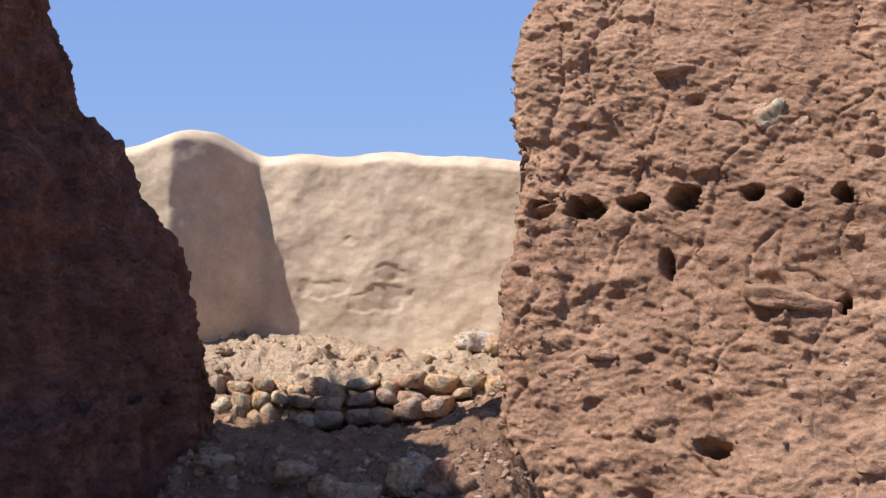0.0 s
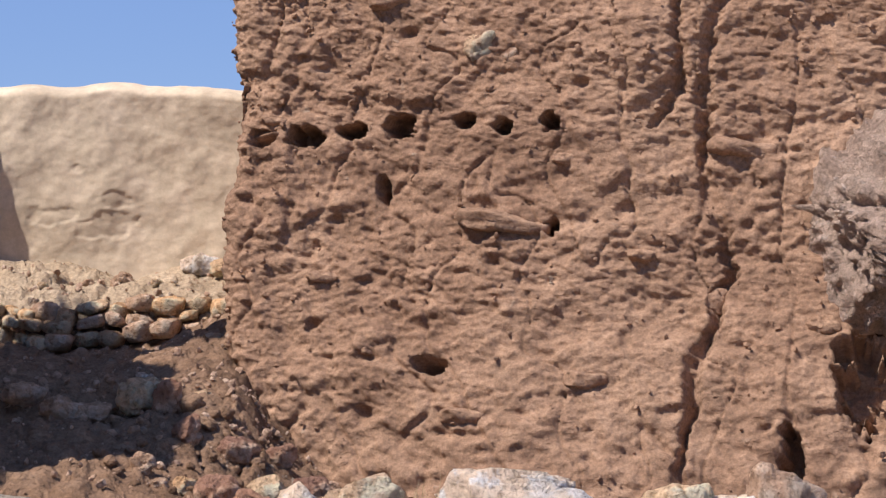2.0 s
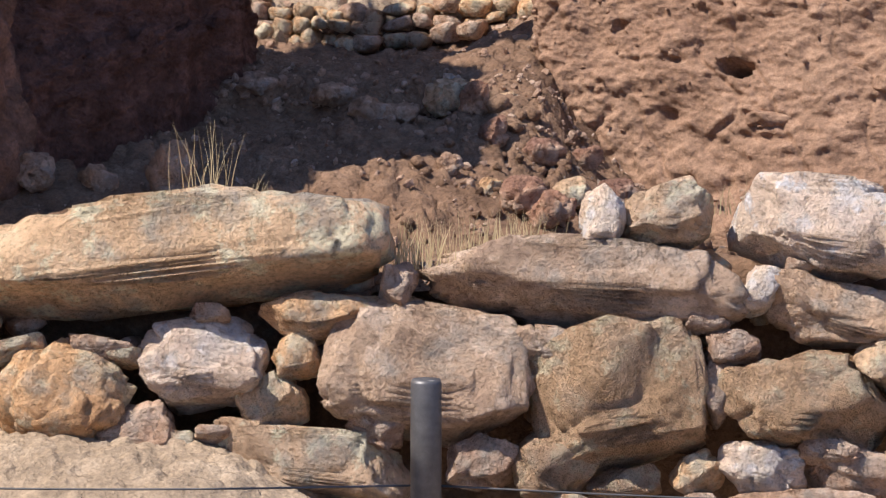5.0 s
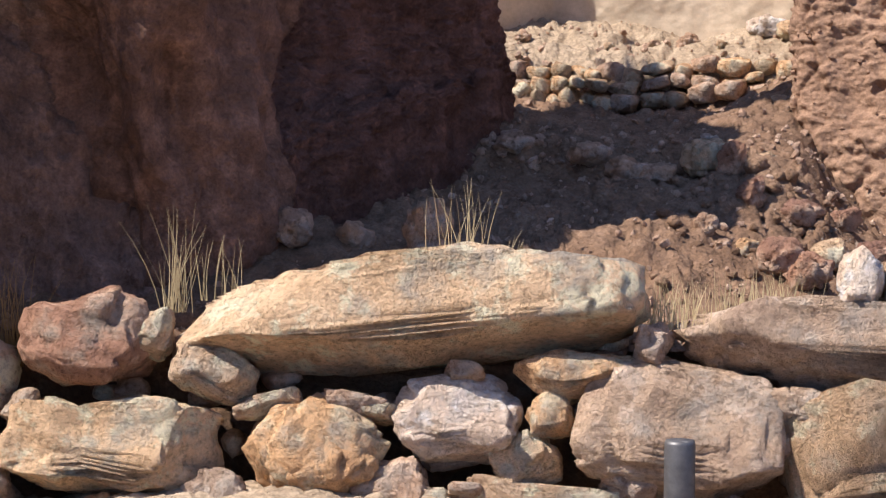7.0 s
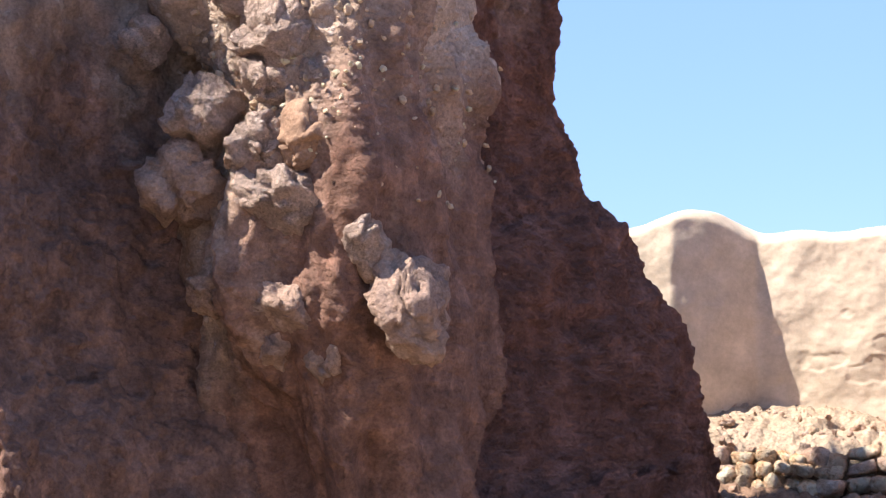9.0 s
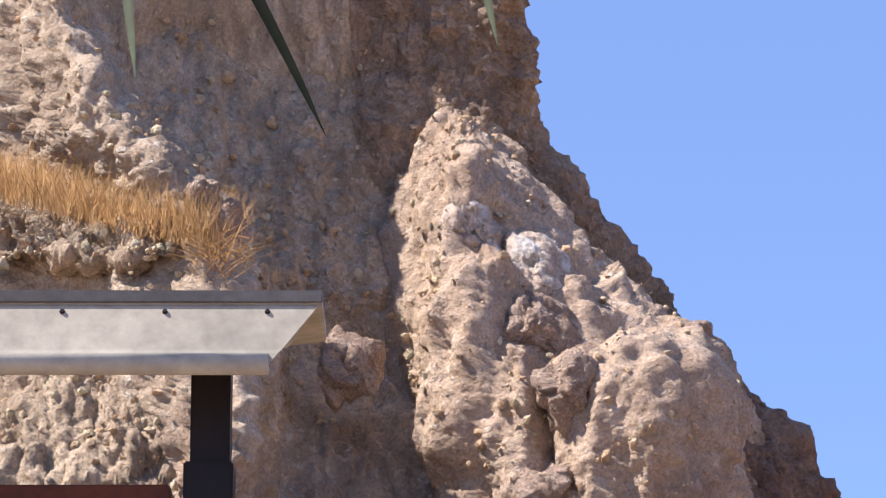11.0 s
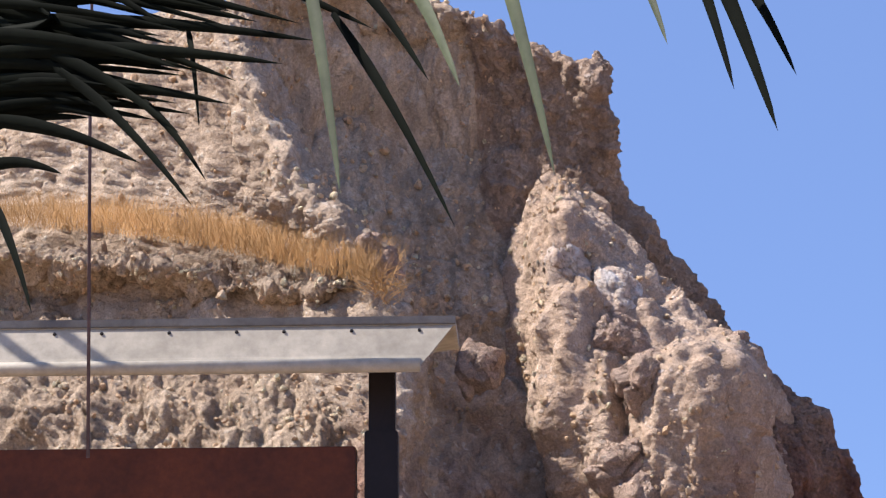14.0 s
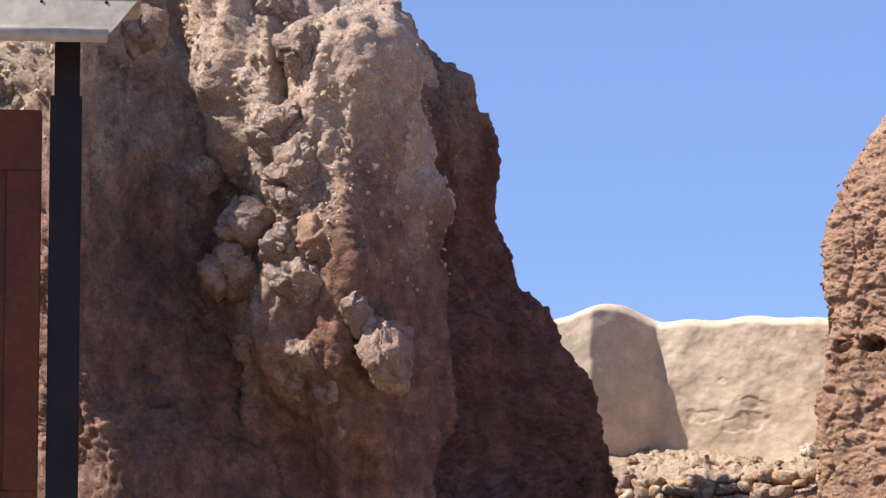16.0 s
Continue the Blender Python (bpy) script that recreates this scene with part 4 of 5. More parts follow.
# roof edge: lip, splayed face, rounded lower band
prof = [(0.0, ZT), (0.0, ZT - LIP), (0.012, ZT - LIP - 0.004), (out * 0.72, ZB + 0.07), (out * 0.78, ZB + 0.06), (out * 0.97, ZB + 0.015), (out, ZB)]
bm = bmesh.new()
rings = []
for o, z in prof:
    rings.append([bm.verts.new(p) for p in ((XL + o, YF + (out - o) * 0.5, z), (X1 - o, YF + (out - o) * 0.5, z), (X1 - o, YF + 0.75, max(z, ZB + 0.20) + 0.04), (XL + o, YF + 0.75, max(z, ZB + 0.20) + 0.06))])
for r, s in zip(rings, rings[1:]):
    for k in range(4):
        bm.faces.new((r[k], s[k], s[(k + 1) % 4], r[(k + 1) % 4]))
bm.faces.new(rings[0])
bm.faces.new(rings[-1][::-1])
roof = part("roof", bm, FASCIA, board)
for k in range(11):
    bm = bmesh.new()
    bmesh.ops.create_cone(bm, cap_ends=True, segments=8, radius1=0.009, radius2=0.006, depth=0.008)
    s = part("screw", bm, BLACK, roof)
    s.matrix_basis = pose(X1 - 0.16 - k * 0.27 - (k % 3) * 0.03, YF + out * 0.5 - 0.016, ZT - LIP - 0.022, 65)
TRIM = plain("grey_zinc_trim", (0.17, 0.155, 0.14), 0.5, 0.3, 0.2)
bm = bmesh.new()
box(bm, XL, X1, YF + out * 0.5 - 0.012, YF + out * 0.5 + 0.1, ZT - LIP * 0.8, ZT + 0.012)
part("edge_strip", bevelled(bm, 0.003), TRIM, roof)
bm = bmesh.new()
tube(bm, [(XL + out, YF + 0.012, ZB + 0.025), (X1 - out * 0.95, YF + 0.012, ZB + 0.025)], [0.032, 0.032], 16)
part("drip_roll", bm, FASCIA, roof)
PW = 0.057 - -0.063
PX = -0.063
for x in (PX, PX - 2.75):
    bm = bmesh.new()
    box(bm, x, x + PW, YP + 0.02, YP + 0.16, 0.0, ZB + 0.20)
    pst = part("post", bevelled(bm, 0.006), BLACK, board)
    bm = bmesh.new()
    box(bm, x - 0.018, x + PW + 0.012, YP + 0.005, YP + 0.175, 0.0, ZB - 0.19)
    part("sleeve", bevelled(bm, 0.005), BLACK, pst)
PR, PT = -0.120, 3.916
PAPR, PAPT = -0.316, 3.596
PL, PB = PR - 2.3, PT - 2.0
bm = bmesh.new()
box(bm, PL, PR, YP + 0.05, YP + 0.12, PB, PT)
back = part("panel", bevelled(bm, 0.004), WOOD, board)
fw = PR - PAPR
for nm, a in (("top_rail", (PL, PR, PAPT + 0.03, PT)), ("bottom_rail", (PL, PR, PB, PB + 0.2)), ("side_rail", (PAPR + 0.035, PR, PB + 0.2, PAPT + 0.03)), ("side_rail", (PL, PL + fw - 0.035, PB + 0.2, PAPT + 0.03))):
    bm = bmesh.new()
    box(bm, a[0], a[1], YP - 0.005, YP + 0.05, a[2], a[3])
    part(nm, bevelled(bm, 0.005), WOOD, back)
for a in ((PL + fw - 0.035, PAPR + 0.035, PAPT, PAPT + 0.03), (PAPR, PAPR + 0.035, PB + 0.2, PAPT), (PL + fw - 0.035, PL + fw, PB + 0.2, PAPT)):
    bm = bmesh.new()
    box(bm, a[0], a[1], YP + 0.015, YP + 0.05, a[2], a[3])
    part("moulding", bevelled(bm, 0.004), WOOD, back)
bm = bmesh.new()
box(bm, PL + fw, PAPR, YP + 0.035, YP + 0.05, PB + 0.2, PAPT)
sheet = part("printed_sheet", bm, PAPER, board)
for a in ((PAPR - 0.36, PAPR - 0.10, PAPT - 0.085, PAPT - 0.068), (PAPR - 0.36, PAPR - 0.08, PAPT - 0.135, PAPT - 0.115)):
    x = a[0]
    rnd = random.Random(int(a[2] * 1000))
    while x < a[1]:
        w = rnd.uniform(0.02, 0.06)
        bm = bmesh.new()
        box(bm, x, min(a[1], x + w), YP + 0.031, YP + 0.035, a[2], a[3])
        part("writing", bm, INK, sheet)
        x += w + 0.012
cu = bpy.data.curves.new("date", "FONT")
cu.body, cu.size, cu.extrude, cu.align_x = "(1900 - 1550)", 0.042, 0.001, "RIGHT"
cu.materials.append(INK)
tx = new("date", cu)
tx.parent = sheet
tx.matrix_basis = pose(PAPR - 0.085, YP + 0.033, PAPT - 0.185, 90)
for k, (zt, zb) in enumerate(((0.24, 0.52), (0.55, 0.80), (0.83, 1.02))):
    bm = bmesh.new()
    box(bm, PAPR - 0.52, PAPR - 0.10, YP + 0.031, YP + 0.035, PAPT - zb, PAPT - zt)
    part("photograph", bm, PHOTO, sheet)
for r in range(14):
    bm = bmesh.new()
    box(bm, PL + fw + 0.05, PAPR - 0.57, YP + 0.031, YP + 0.035, PAPT - 0.25 - r * 0.03, PAPT - 0.24 - r * 0.03)
    part("writing", bm, INK, sheet)

# ---- low wall of small field stones across the passage ----
def floor_at(x, y):
    """height of the passage floor"""
    k = np.argmin((FLOOR_GRID[..., 0] - x) ** 2 + (FLOOR_GRID[..., 1] - y) ** 2)
    return float(FLOOR_GRID.reshape(-1, 3)[k, 2])


low_wall = tagged(new("low_stone_wall"), "low dry wall of rounded tan field stones", "wall", kind="structure")
rnd = random.Random(5)
X0, XE, Z0, Z1 = -1.972, -0.54, 1.616, 1.801
z, course = Z0 + 0.03, 0
while z < Z1 + 0.02:
    x = X0 + rnd.uniform(-0.05, 0.05)
    hh = rnd.uniform(0.06, 0.085)
    while x < XE + 0.1:
        w = rnd.uniform(0.08, 0.17) * (0.75 if x < X0 + 0.35 else 1)
        h = hh * rnd.uniform(0.85, 1.35)
        st = part("stone", rock_bm(w * 1.08, 0.16, h * 1.08, rnd.randrange(9999), 3, 1.0, 0.45), TONES[rnd.choice((1, 3, 5, 4, 3, 4))], low_wall)
        st.matrix_basis = pose(x + w / 2, 13.68 + 0.05 * course + rnd.uniform(-0.05, 0.04), z + rnd.uniform(-0.02, 0.02) + 0.02 * math.sin(x * 5), 0, rnd.uniform(-18, 18), rnd.uniform(-30, 30))
        x += w * 0.98
    z += hh * 0.92
    course += 1

# ---- pebbles in the earth faces ----
ICO = bmesh.new()
bmesh.ops.create_icosphere(ICO, subdivisions=1, radius=1)
ICO_V = np.array([v.co[:] for v in ICO.verts])
ICO_F = np.array([[v.index for v in f.verts] for f in ICO.faces])
ICO.free()


def pebbles(name, grid, n, small, big, mat, seed, label, region=None):
    """angular bits half sunk in a sheet"""
    rs = np.random.RandomState(seed)
    nv, nu = grid.shape[:2]
    verts, faces, k = [], [], 0
    while k < n:
        i, j = rs.randint(2, nv - 2), rs.randint(2, nu - 2)
        p = grid[i, j] + rs.normal(0, 0.01, 3)
        if region and not region(p):
            n -= 1
            continue
        r = small + (big - small) * rs.rand() ** 3
        m = np.array(Euler(rs.uniform(0, 6.28, 3)).to_matrix())
        v = ICO_V * rs.uniform(0.6, 1.25, (12, 1)) * rs.uniform(0.55, 1.2, 3) * r
        verts.append(v @ m.T + p)
        faces.append(ICO_F + 12 * k)
        k += 1
    me = bpy.data.meshes.new(name)
    me.from_pydata(np.concatenate(verts).tolist(), [], np.concatenate(faces).tolist())
    me.materials.append(mat)
    return tagged(new(name, me), label, "pebbles", kind="stuff")


pebbles("mound_pebbles", HILL_GRID, 9000, 0.008, 0.034, TONES[1], 1, "pale angular pebbles bedded in the mound", lambda p: p[2] > 3.6 and p[0] < -4.4)
pebbles("spur_pebbles", SPUR_GRID, 2600, 0.007, 0.028, TONES[1], 2, "pale angular pebbles bedded in the spur", lambda p: p[2] > 2.8)
pebbles("bank_pebbles", BANK_GRID, 2200, 0.008, 0.035, TONES[1], 3, "pale angular pebbles bedded in the bank")
pebbles("cut_pebbles", CUT_GRID, 2600, 0.005, 0.020, CUT_EARTH, 4, "small red-brown earth crumbs on the cut face")
pebbles("floor_pebbles", FLOOR_GRID, 5000, 0.006, 0.030, TONES[5], 5, "brown pebbles on the passage floor")

# ---- boulders standing out of the spur and the bank ----
boulders_a = [
    (-3.25, 10.55, 3.28, 0.26, 0.16, 8, 1), (-3.02, 10.55, 3.30, 0.20, 0.18, -20, 1), (-3.21, 10.55, 3.46, 0.36, 0.32, 0, 1), (-3.31, 10.55, 3.74, 0.34, 0.34, 20, 1),
    (-3.28, 10.58, 3.03, 0.25, 0.25, 10, 1), (-3.17, 10.58, 2.83, 0.34, 0.27, 12, 1), (-3.54, 10.68, 3.18, 0.32, 0.30, 30, 1), (-3.62, 10.68, 2.89, 0.35, 0.28, 10, 5),
    (-3.05, 10.63, 3.03, 0.24, 0.28, 0, 6), (-2.84, 10.63, 2.64, 0.16, 0.21, 20, 1), (-2.68, 10.63, 2.40, 0.25, 0.47, -20, 5), (-3.21, 10.63, 2.39, 0.37, 0.19, 0, 5),
    (-3.01, 10.58, 2.18, 0.20, 0.18, 20, 5), (-3.23, 10.63, 2.24, 0.19, 0.15, 0, 5), (-3.85, 10.68, 3.49, 0.15, 0.17, 20, 1), (-3.48, 10.63, 2.46, 0.19, 0.15, 0, 5),
]
boulders_b = [
    (-3.85, 10.68, 3.49, 0.15, 0.17, 20, 1), (-3.48, 10.63, 2.46, 0.19, 0.15, 0, 5), (-4.23, 10.73, 4.40, 0.20, 0.33, -15, 1), (-3.83, 10.68, 3.52, 0.17, 0.15, 20, 1),
    (-3.81, 11.08, 5.03, 0.20, 0.38, -30, 0), (-3.53, 11.08, 4.84, 0.17, 0.43, -25, 0), (-2.99, 11.43, 4.49, 0.33, 0.27, 10, 1), (-3.47, 10.93, 4.52, 0.26, 0.31, -20, 1),
    (-3.20, 10.83, 4.21, 0.31, 0.37, -15, 1), (-4.51, 10.08, 4.98, 0.13, 0.18, 20, 1), (-4.69, 10.08, 4.91, 0.24, 0.21, 0, 1), (-4.84, 10.08, 4.91, 0.07, 0.11, 15, 0),
    (-5.00, 10.13, 5.04, 0.09, 0.11, 0, 1), (-5.77, 10.18, 5.30, 0.08, 0.08, 0, 5), (-7.21, 10.23, 5.57, 0.09, 0.09, 0, 0), (-4.43, 10.08, 4.85, 0.12, 0.29, 10, 5),
]
boulders_c = [
    (-7.21, 10.23, 5.57, 0.09, 0.09, 0, 0), (-4.43, 10.08, 4.85, 0.12, 0.29, 10, 5),
]
BOULDERS = list(dict.fromkeys(boulders_a + boulders_b + boulders_c))
spur = bpy.data.objects["spur"]
for i, (x, y, z, w, h, turn, tone) in enumerate(BOULDERS):
    st = part("boulder", rock_bm(w, 0.8 * (w + h) / 2 + 0.08, h, 700 + i, 5, 2.0, 0.35), {1: CONGLOMERATE, 5: CLOD, 6: CUT_EARTH}.get(tone, TONES[tone]), spur)
    if x > -3.72 and z < 4.3:
        y = spur_front(z) + 0.09 + 0.35 * max(0.0, -3.4 - x)
    st.matrix_basis = pose(x - (0.12 if x < -4.4 else 0.0), y, z, -28, turn, -25)

# ---- loose rocks on the floor ----
loose_a = [
    (-0.73, 14.42, 2.06, 0.25, 0.12, 4, 0), (-0.61, 14.30, 2.05, 0.17, 0.11, 10, 1), (-1.14, 14.30, 1.96, 0.11, 0.09, 0, 5), (-0.96, 14.20, 1.93, 0.06, 0.05, 0, 1),
    (-1.31, 14.25, 1.95, 0.07, 0.04, 0, 5), (-1.98, 14.25, 1.95, 0.08, 0.05, 0, 5), (-1.52, 14.15, 1.92, 0.07, 0.04, 0, 1), (-0.88, 12.20, 1.43, 0.23, 0.15, -6, 1),
    (-0.76, 12.10, 1.42, 0.12, 0.15, 0, 6), (-0.90, 12.50, 1.50, 0.07, 0.05, 0, 0), (-1.75, 12.40, 1.47, 0.18, 0.11, 0, 5), (-1.41, 12.30, 1.45, 0.22, 0.10, 0, 5),
    (-1.21, 12.15, 1.37, 0.22, 0.12, 8, 5), (-1.10, 12.15, 1.36, 0.17, 0.10, -6, 5), (-0.65, 13.20, 1.61, 0.16, 0.15, 0, 1), (-0.60, 13.00, 1.56, 0.11, 0.11, 20, 5),
]
loose_b = [
    (-0.65, 13.20, 1.61, 0.16, 0.15, 0, 1), (-0.60, 13.00, 1.56, 0.11, 0.11, 20, 5), (-2.46, 11.00, 1.18, 0.16, 0.16, 6, 5), (-2.22, 11.10, 1.13, 0.18, 0.16, 0, 5),
    (-1.90, 11.00, 1.17, 0.20, 0.24, -10, 5), (-2.08, 12.20, 1.48, 0.10, 0.07, 0, 5), (-1.79, 12.50, 1.48, 0.15, 0.11, 0, 5), (-0.82, 11.40, 1.19, 0.10, 0.09, 0, 5),
    (-0.65, 11.30, 1.20, 0.09, 0.08, 10, 3), (-0.74, 11.20, 1.13, 0.07, 0.05, 0, 5), (-0.66, 11.80, 1.30, 0.14, 0.11, -30, 6), (-0.46, 11.80, 1.22, 0.17, 0.11, 10, 6),
    (-0.32, 11.40, 1.12, 0.16, 0.12, -20, 1), (-0.50, 11.00, 1.09, 0.18, 0.16, 20, 6), (-0.39, 10.90, 1.04, 0.18, 0.15, 0, 6), (-0.62, 12.20, 1.43, 0.11, 0.05, 0, 1),
]
loose_c = [
    (-0.39, 10.90, 1.04, 0.18, 0.15, 0, 6), (-0.62, 12.20, 1.43, 0.11, 0.05, 0, 1), (-0.53, 12.10, 1.29, 0.13, 0.07, 0, 6), (-0.20, 11.40, 1.11, 0.14, 0.12, 0, 6),
    (-0.13, 11.80, 1.17, 0.19, 0.12, -10, 6), (-0.28, 12.00, 1.23, 0.15, 0.12, 10, 6), (1.06, 11.30, 1.17, 0.11, 0.10, 0, 3), (0.11, 11.80, 1.15, 0.14, 0.10, 0, 6),
]
LOOSE = list(dict.fromkeys(loose_a + loose_b + loose_c))
for i, (x, y, z, w, h, turn, tone) in enumerate(LOOSE):
    st = part("rock", rock_bm(w, 0.9 * (w + h) / 2, h, 900 + i, 4, 1.8, 0.3), TONES[tone])
    tagged(st, "loose angular %s rock on the dusty floor" % ("white", "tan", "grey", "orange", "tan", "brown", "red-brown")[tone], "rock", "loose rocks on the floor")
    st.matrix_basis = pose(x, y, min(z, floor_at(x, y) + 0.42 * h), 0, turn, (i * 37) % 60)

# small rubble below the cut
bm = bmesh.new()
rnd = random.Random(12)
for i in range(130):
    u = rnd.random()
    x = -1.113 + (1.036 - -1.113) * rnd.random()
    y = 10.5 + 1.75 * u ** 0.8
    k = rnd.uniform(0.012, 0.045) * (1.3 if rnd.random() < 0.15 else 0.8)
    tmp = rock_bm(k * 2, k * 2, k * 1.5, i, 2, 1.4, 0.4)
    tmp.transform(pose(x, y, floor_at(x, y) + k * 0.35, rnd.uniform(-30, 30), rnd.uniform(-30, 30), rnd.uniform(0, 360)))
    me = bpy.data.meshes.new("tmp")
    tmp.to_mesh(me)
    tmp.free()
    bm.from_mesh(me)
    bpy.data.meshes.remove(me)
tagged(part("rubble", bm, FLOOR_EARTH), "crumbled earth lumps and pebbles below the cut", "rubble", kind="stuff")

# ---- pale conglomerate block at the end of the cut ----
bm = rock_bm(1.05, 0.75, 1.0, 85, 6, 4.0, 0.35)
blk = tagged(part("conglomerate_block", bm, CONGLOMERATE), "pale pitted conglomerate block overhanging a hollow", "rock")
blk.matrix_basis = pose(2.498, 11.85, 2.18, -34, 10, -35)

# ---- dry grass ----
STRAW = plain("dry_straw_grass", (0.42, 0.235, 0.085), 0.7, 0.0, 0.25, 9)
PALE_STRAW = plain("pale_dry_grass", (0.46, 0.36, 0.20), 0.7, 0.0, 0.25, 9)


def blade(verts, faces, base, tip, w, bend, n=4):
    side = Vector((tip - base).cross(Vector((0.2, 1, 0.1)))).normalized()
    start = len(verts)
    for k in range(n + 1):
        u = k / n
        p = base.lerp(tip, u) + bend * (u * u) * (tip - base).length
        r = side * w * (1 - u * 0.85) / 2
        verts += [p - r, p + r]
    for k in range(n):
        a = start + 2 * k
        faces.append((a, a + 1, a + 3, a + 2))


def grass(name, bases, height, spread, w, mat, seed, label):
    rnd = random.Random(seed)
    verts, faces = [], []
    for b in bases:
        h = height * rnd.uniform(0.45, 1.1)
        lean = Vector((rnd.gauss(0, spread), rnd.gauss(0, spread), 1)).normalized()
        blade(verts, faces, Vector(b), Vector(b) + lean * h, w * rnd.uniform(0.6, 1.2), Vector((rnd.gauss(0, 0.12), rnd.gauss(0, 0.1), -0.05)))
    me = bpy.data.meshes.new(name)
    me.from_pydata([tuple(v) for v in verts], [], faces)
    me.materials.append(mat)
    return tagged(new(name, me), label, "grass", kind="stuff")


rnd = random.Random(3)
LEDGE = [(-10.102, 10.35, 5.989), (-7.697, 10.15, 5.576), (-6.277, 10.08, 5.319), (-5.516, 10.02, 5.127), (-4.978, 9.98, 4.952), (-4.544, 9.9, 4.819)]
line = spline(np.array(LEDGE), 400)
bases = []
for k in range(13000):
    p = line[rnd.randrange(400)]
    dy = 0.5 * rnd.random() ** 1.3
    bases.append((p[0] + rnd.uniform(-0.03, 0.03), p[1] - 0.04 + dy, p[2] + rnd.uniform(-0.09, 0.03) + 0.25 * dy))
grass("ledge_grass", bases, 0.18, 0.3, 0.0032, STRAW, 4, "thick fringe of dry orange grass along the ledge")
hang = Vector((-4.456, 9.85, 4.679))
bases = [hang + Vector((rnd.gauss(0, 0.06), rnd.gauss(0, 0.03), rnd.gauss(0, 0.05))) for k in range(130)]
grass("hanging_grass", bases, 0.24, 1.3, 0.004, STRAW, 6, "tangled dry grass hanging at the end of the ledge")
TUFTS = [((-3.379, 10.15, 0.733), 70, 0.42, 0.05), ((-2.725, 10.2, 0.95), 34, 0.42, 0.03), ((-1.63, 10.25, 1.125), 26, 0.34, 0.05), ((-0.851, 10.1, 0.94), 70, 0.20, 0.09), ((-2.585, 10.3, 0.985), 18, 0.26, 0.04), ((-1.45, 10.25, 1.147), 10, 0.14, 0.02), ((-0.558, 10.4, 0.974), 90, 0.16, 0.10), ((0.285, 10.4, 1.125), 10, 0.16, 0.04)]
for i, (c, n, h, r) in enumerate(TUFTS):
    bases = [Vector(c) + Vector((rnd.gauss(0, r), rnd.gauss(0, r * 0.6), -0.04)) for k in range(n)]
    grass("grass_tuft", bases, h, 0.13, 0.0045, PALE_STRAW if i else STRAW, 20 + i, "sparse dry straw-coloured grass tuft behind the stones")

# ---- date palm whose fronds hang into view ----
# near-black stands in for canopy shade; the paler leaf is its sunlit copy
SHADED_LEAF = plain("shade_dark_palm_leaf", (0.005, 0.007, 0.004), 0.7, 0.0, 0.3, 12)
SHADED_LEAF.node_tree.nodes["Principled BSDF"].inputs["Specular IOR Level"].default_value = 0.05
LIT_LEAF = plain("sunlit_pale_palm_leaf", (0.08, 0.095, 0.05), 0.5, 0.0, 0.25, 12)
BARK = plain("palm_bark", (0.16, 0.11, 0.07), 0.95, 0.0, 0.3, 8, 0.8)
palm = tagged(new("palm_tree"), "date palm with drooping green fronds, shade and sun painted into their colour", "tree")
crown = Vector((-18.592, 8.2, 9.981))
palm.location = (crown.x, crown.y, -0.6)
here = Vector((crown.x, crown.y, -0.6))
bm = bmesh.new()
tube(bm, [(0.02 * math.sin(k), 0, (crown.z + 0.6) * k / 24) for k in range(25)], [0.24 - 0.003 * k + 0.02 * (k % 2) for k in range(25)], 16)
part("trunk", bm, BARK, palm)
EYE_SIDE = Vector((0.857, -2.148, 1.46))


def nearer(p, k=0.80):
    """pulled towards the camera to fit its view; shadows miss board and stones"""
    return EYE_SIDE + (Vector(p) - EYE_SIDE) * k + Vector((0.07, 0, -0.05))


STEMS = [[crown, Vector((-6.854, 7.8, 6.402)), Vector((-5.966, 7.6, 5.671)), Vector((-5.849, 7.6, 4.805))], [crown, Vector((-6.534, 7.8, 6.723)), Vector((-4.171, 7.6, 5.987)), Vector((-2.867, 7.5, 5.914)), Vector((-1.711, 7.5, 5.682))]]
fronds = []
for st in STEMS:
    bm = bmesh.new()
    pts = spline(np.array([tuple((p if p is crown else nearer(p)) - here) for p in st]), 24)
    tube(bm, [tuple(p) for p in pts], [0.03 - 0.0008 * k for k in range(24)], 8)
    fronds.append(part("frond", bm, SHADED_LEAF, palm))
spray_a = [
    (-5.88, 7.60, 5.83, -3.84, 7.48, 5.42, 0.053), (-5.80, 7.50, 5.62, -3.97, 7.38, 5.29, 0.057), (-5.89, 7.55, 5.50, -4.28, 7.43, 5.14, 0.053), (-5.78, 7.50, 5.27, -4.74, 7.38, 4.88, 0.053),
    (-5.83, 7.60, 5.03, -5.24, 7.48, 4.91, 0.044), (-5.89, 7.70, 6.05, -4.21, 7.58, 5.60, 0.053), (-5.82, 7.70, 5.92, -4.51, 7.58, 5.75, 0.053), (-5.43, 7.50, 5.60, -4.52, 7.38, 5.00, 0.044),
    (-5.26, 7.45, 5.45, -4.42, 7.33, 4.61, 0.040), (-4.95, 7.60, 5.34, -4.43, 7.48, 4.78, 0.035), (-4.73, 7.80, 5.74, -4.58, 7.68, 5.12, 0.026), (-5.76, 7.60, 4.91, -5.39, 7.48, 4.21, 0.044),
    (-3.88, 7.40, 5.82, -3.62, 7.28, 4.57, 0.053), (-3.77, 7.50, 5.56, -3.08, 7.38, 4.38, 0.040), (-3.44, 7.50, 5.79, -3.05, 7.38, 5.05, 0.053), (-3.82, 7.60, 5.88, -3.25, 7.48, 5.14, 0.044),
]
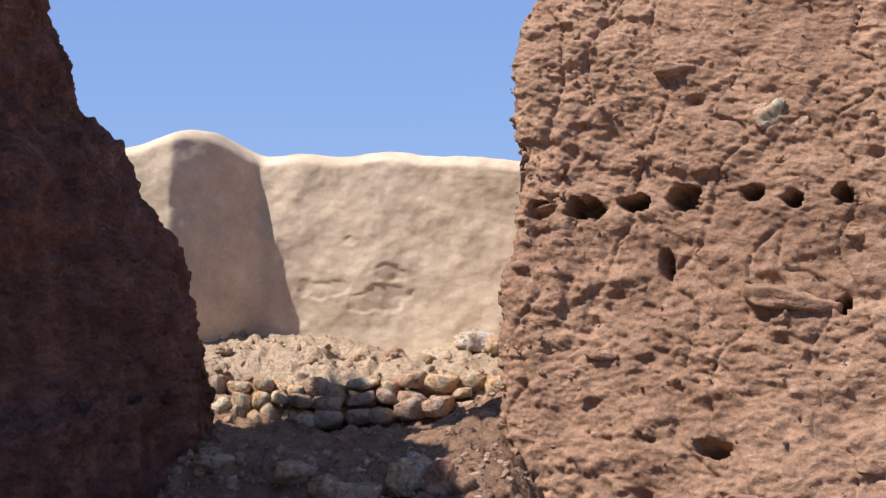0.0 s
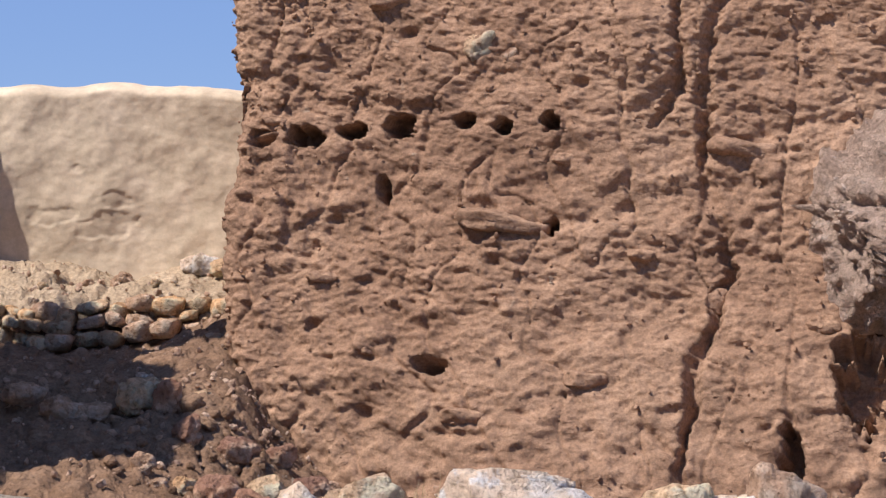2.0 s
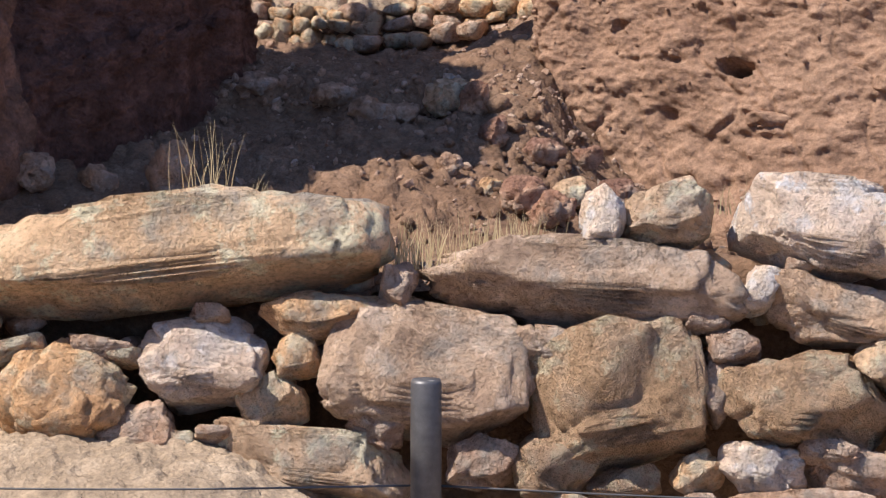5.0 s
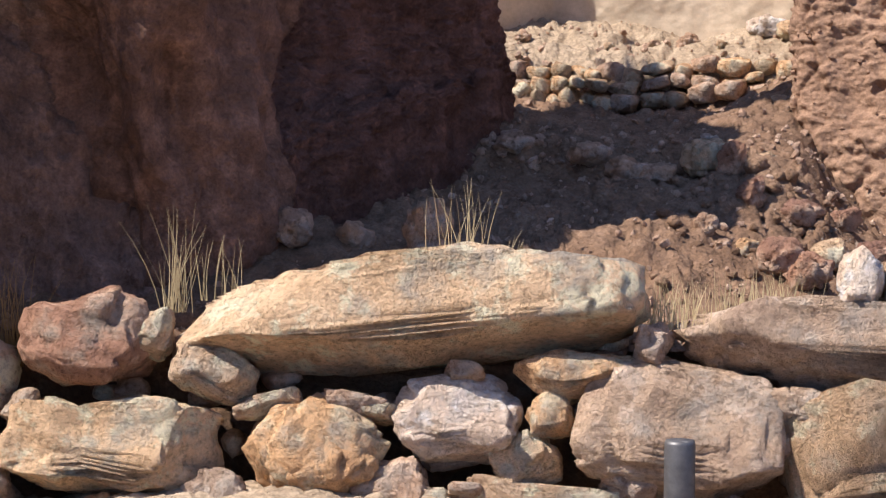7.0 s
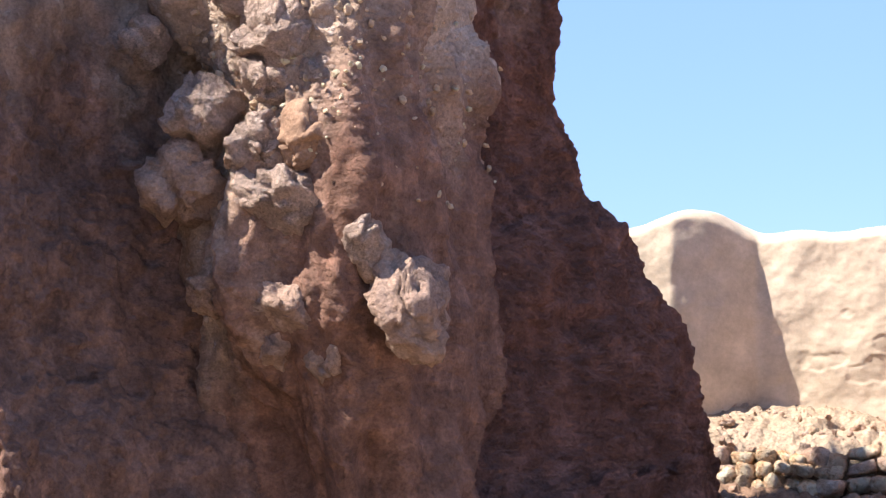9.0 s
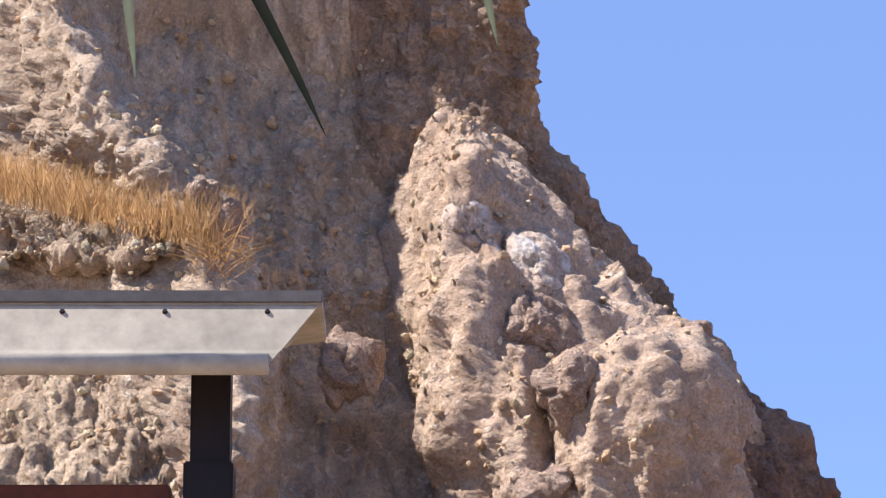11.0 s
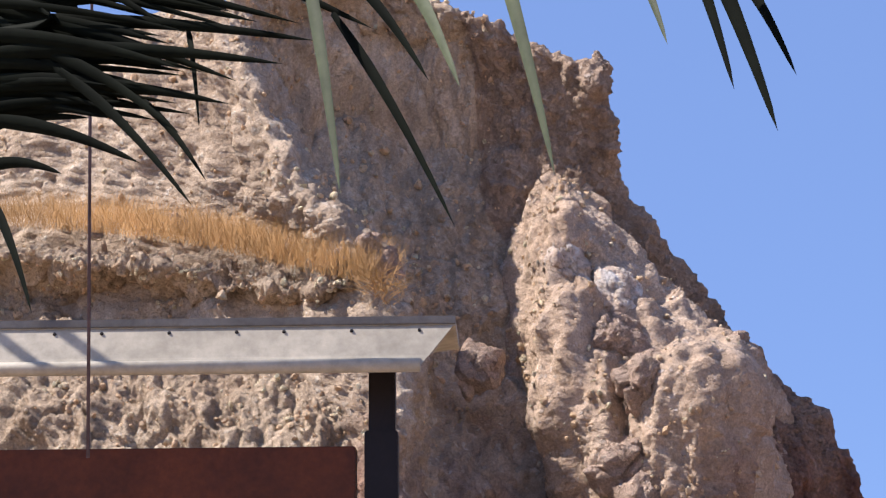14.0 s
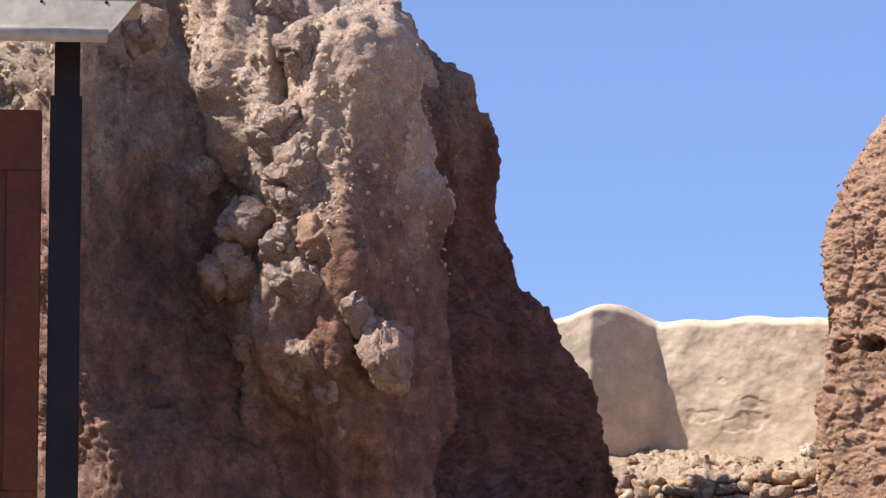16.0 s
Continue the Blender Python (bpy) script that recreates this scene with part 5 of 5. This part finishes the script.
spray_b = [
    (-3.44, 7.50, 5.79, -3.05, 7.38, 5.05, 0.053), (-3.82, 7.60, 5.88, -3.25, 7.48, 5.14, 0.044), (-2.88, 7.30, 5.84, -2.51, 7.18, 4.51, 0.053), (-2.32, 7.60, 5.76, -2.06, 7.48, 5.16, 0.040),
    (-1.99, 7.50, 5.70, -1.72, 7.38, 4.87, 0.044), (-1.87, 7.30, 5.66, -1.47, 7.18, 4.59, 0.057), (-1.79, 7.50, 5.57, -1.43, 7.38, 4.90, 0.040), (-3.70, 7.70, 5.84, -3.12, 7.58, 5.57, 0.031),
    (-6.08, 7.60, 5.98, -4.27, 7.48, 5.27, 0.053), (-6.17, 7.70, 6.26, -3.98, 7.58, 5.56, 0.053), (-5.94, 7.50, 5.75, -4.53, 7.38, 5.34, 0.053), (-6.09, 7.80, 6.17, -4.95, 7.68, 5.59, 0.048),
    (-5.84, 7.60, 6.24, -4.69, 7.48, 5.63, 0.048), (-5.58, 7.80, 6.30, -4.41, 7.68, 5.71, 0.048), (-5.17, 7.50, 6.10, -4.05, 7.38, 5.62, 0.053), (-4.95, 7.60, 6.13, -3.54, 7.48, 5.44, 0.048),
]
spray_c = [
    (-5.17, 7.50, 6.10, -4.05, 7.38, 5.62, 0.053), (-4.95, 7.60, 6.13, -3.54, 7.48, 5.44, 0.048), (-6.05, 7.70, 5.48, -4.90, 7.58, 5.16, 0.048), (-6.04, 7.70, 5.25, -5.15, 7.58, 5.22, 0.044),
    (-6.16, 7.60, 6.11, -5.12, 7.48, 5.30, 0.048), (-5.64, 7.80, 6.28, -5.16, 7.68, 5.53, 0.044),
]
LEAFLETS = list(dict.fromkeys(spray_a + spray_b + spray_c))
rnd = random.Random(31)
for k in range(44):
    u = rnd.random()
    a = Vector((-6.198, 7.6, 6.232)).lerp(Vector((-6.038, 7.6, 5.278)), u) + Vector((rnd.uniform(-0.1, 0.1), rnd.uniform(-0.1, 0.2), 0))
    b = Vector((-4.347, 7.5, 5.727)).lerp(Vector((-4.887, 7.5, 5.138)), u) + Vector((rnd.uniform(-0.25, 0.2), rnd.uniform(-0.1, 0.2), rnd.uniform(-0.12, 0.12)))
    LEAFLETS.append((*a, *b, rnd.uniform(0.035, 0.05)))
for i, (x0, y0, z0, x1, y1, z1, w) in enumerate(LEAFLETS):
    a, b, w = nearer((x0, y0, z0)) - here, nearer((x1, y1, z1)) - here, w * 0.80
    bm = bmesh.new()
    axis = (b - a).normalized()
    side = axis.cross(Vector((0.15, 1, 0.3))).normalized()
    up = side.cross(axis)
    rows = []
    for k in range(11):
        u = k / 10
        r = w * 0.72 * min(1, 0.45 + 2.2 * u) * (1 - u) ** 0.55 * 1.25
        p = a.lerp(b, u) + Vector((0, 0, 0.04 * math.sin(u * math.pi)))
        rows.append([bm.verts.new(p - side * r + up * r * 0.45), bm.verts.new(p), bm.verts.new(p + side * r + up * r * 0.45)])
    for r0, r1 in zip(rows, rows[1:]):
        for q in (0, 1):
            f = bm.faces.new((r0[q], r0[q + 1], r1[q + 1], r1[q]))
            f.smooth = True
    # four leaflets take the sunlit colour, all others the shade colour
    part("leaflet", bm, LIT_LEAF if i in (12, 14, 16, 17) else SHADED_LEAF, fronds[1 if x0 > -6.534 - 0.2 and z0 > 6.402 else 0])

# cord hanging from the frond
CORD = plain("brown_cord", (0.10, 0.07, 0.075), 0.8, 0.0, 0.2)
bm = bmesh.new()
tube(bm, [tuple(nearer((-4.30, 7.62, 6.03))), (-4.1, 6.6, 5.5), (-4.443, 6.6, 5.36), (-4.443, 6.6, 5.032), (-4.401, 6.6, 3.225)], [0.008] * 5, 8)
tagged(part("cord", bm, CORD), "thin brown cord hanging straight down from the palm", "cord")
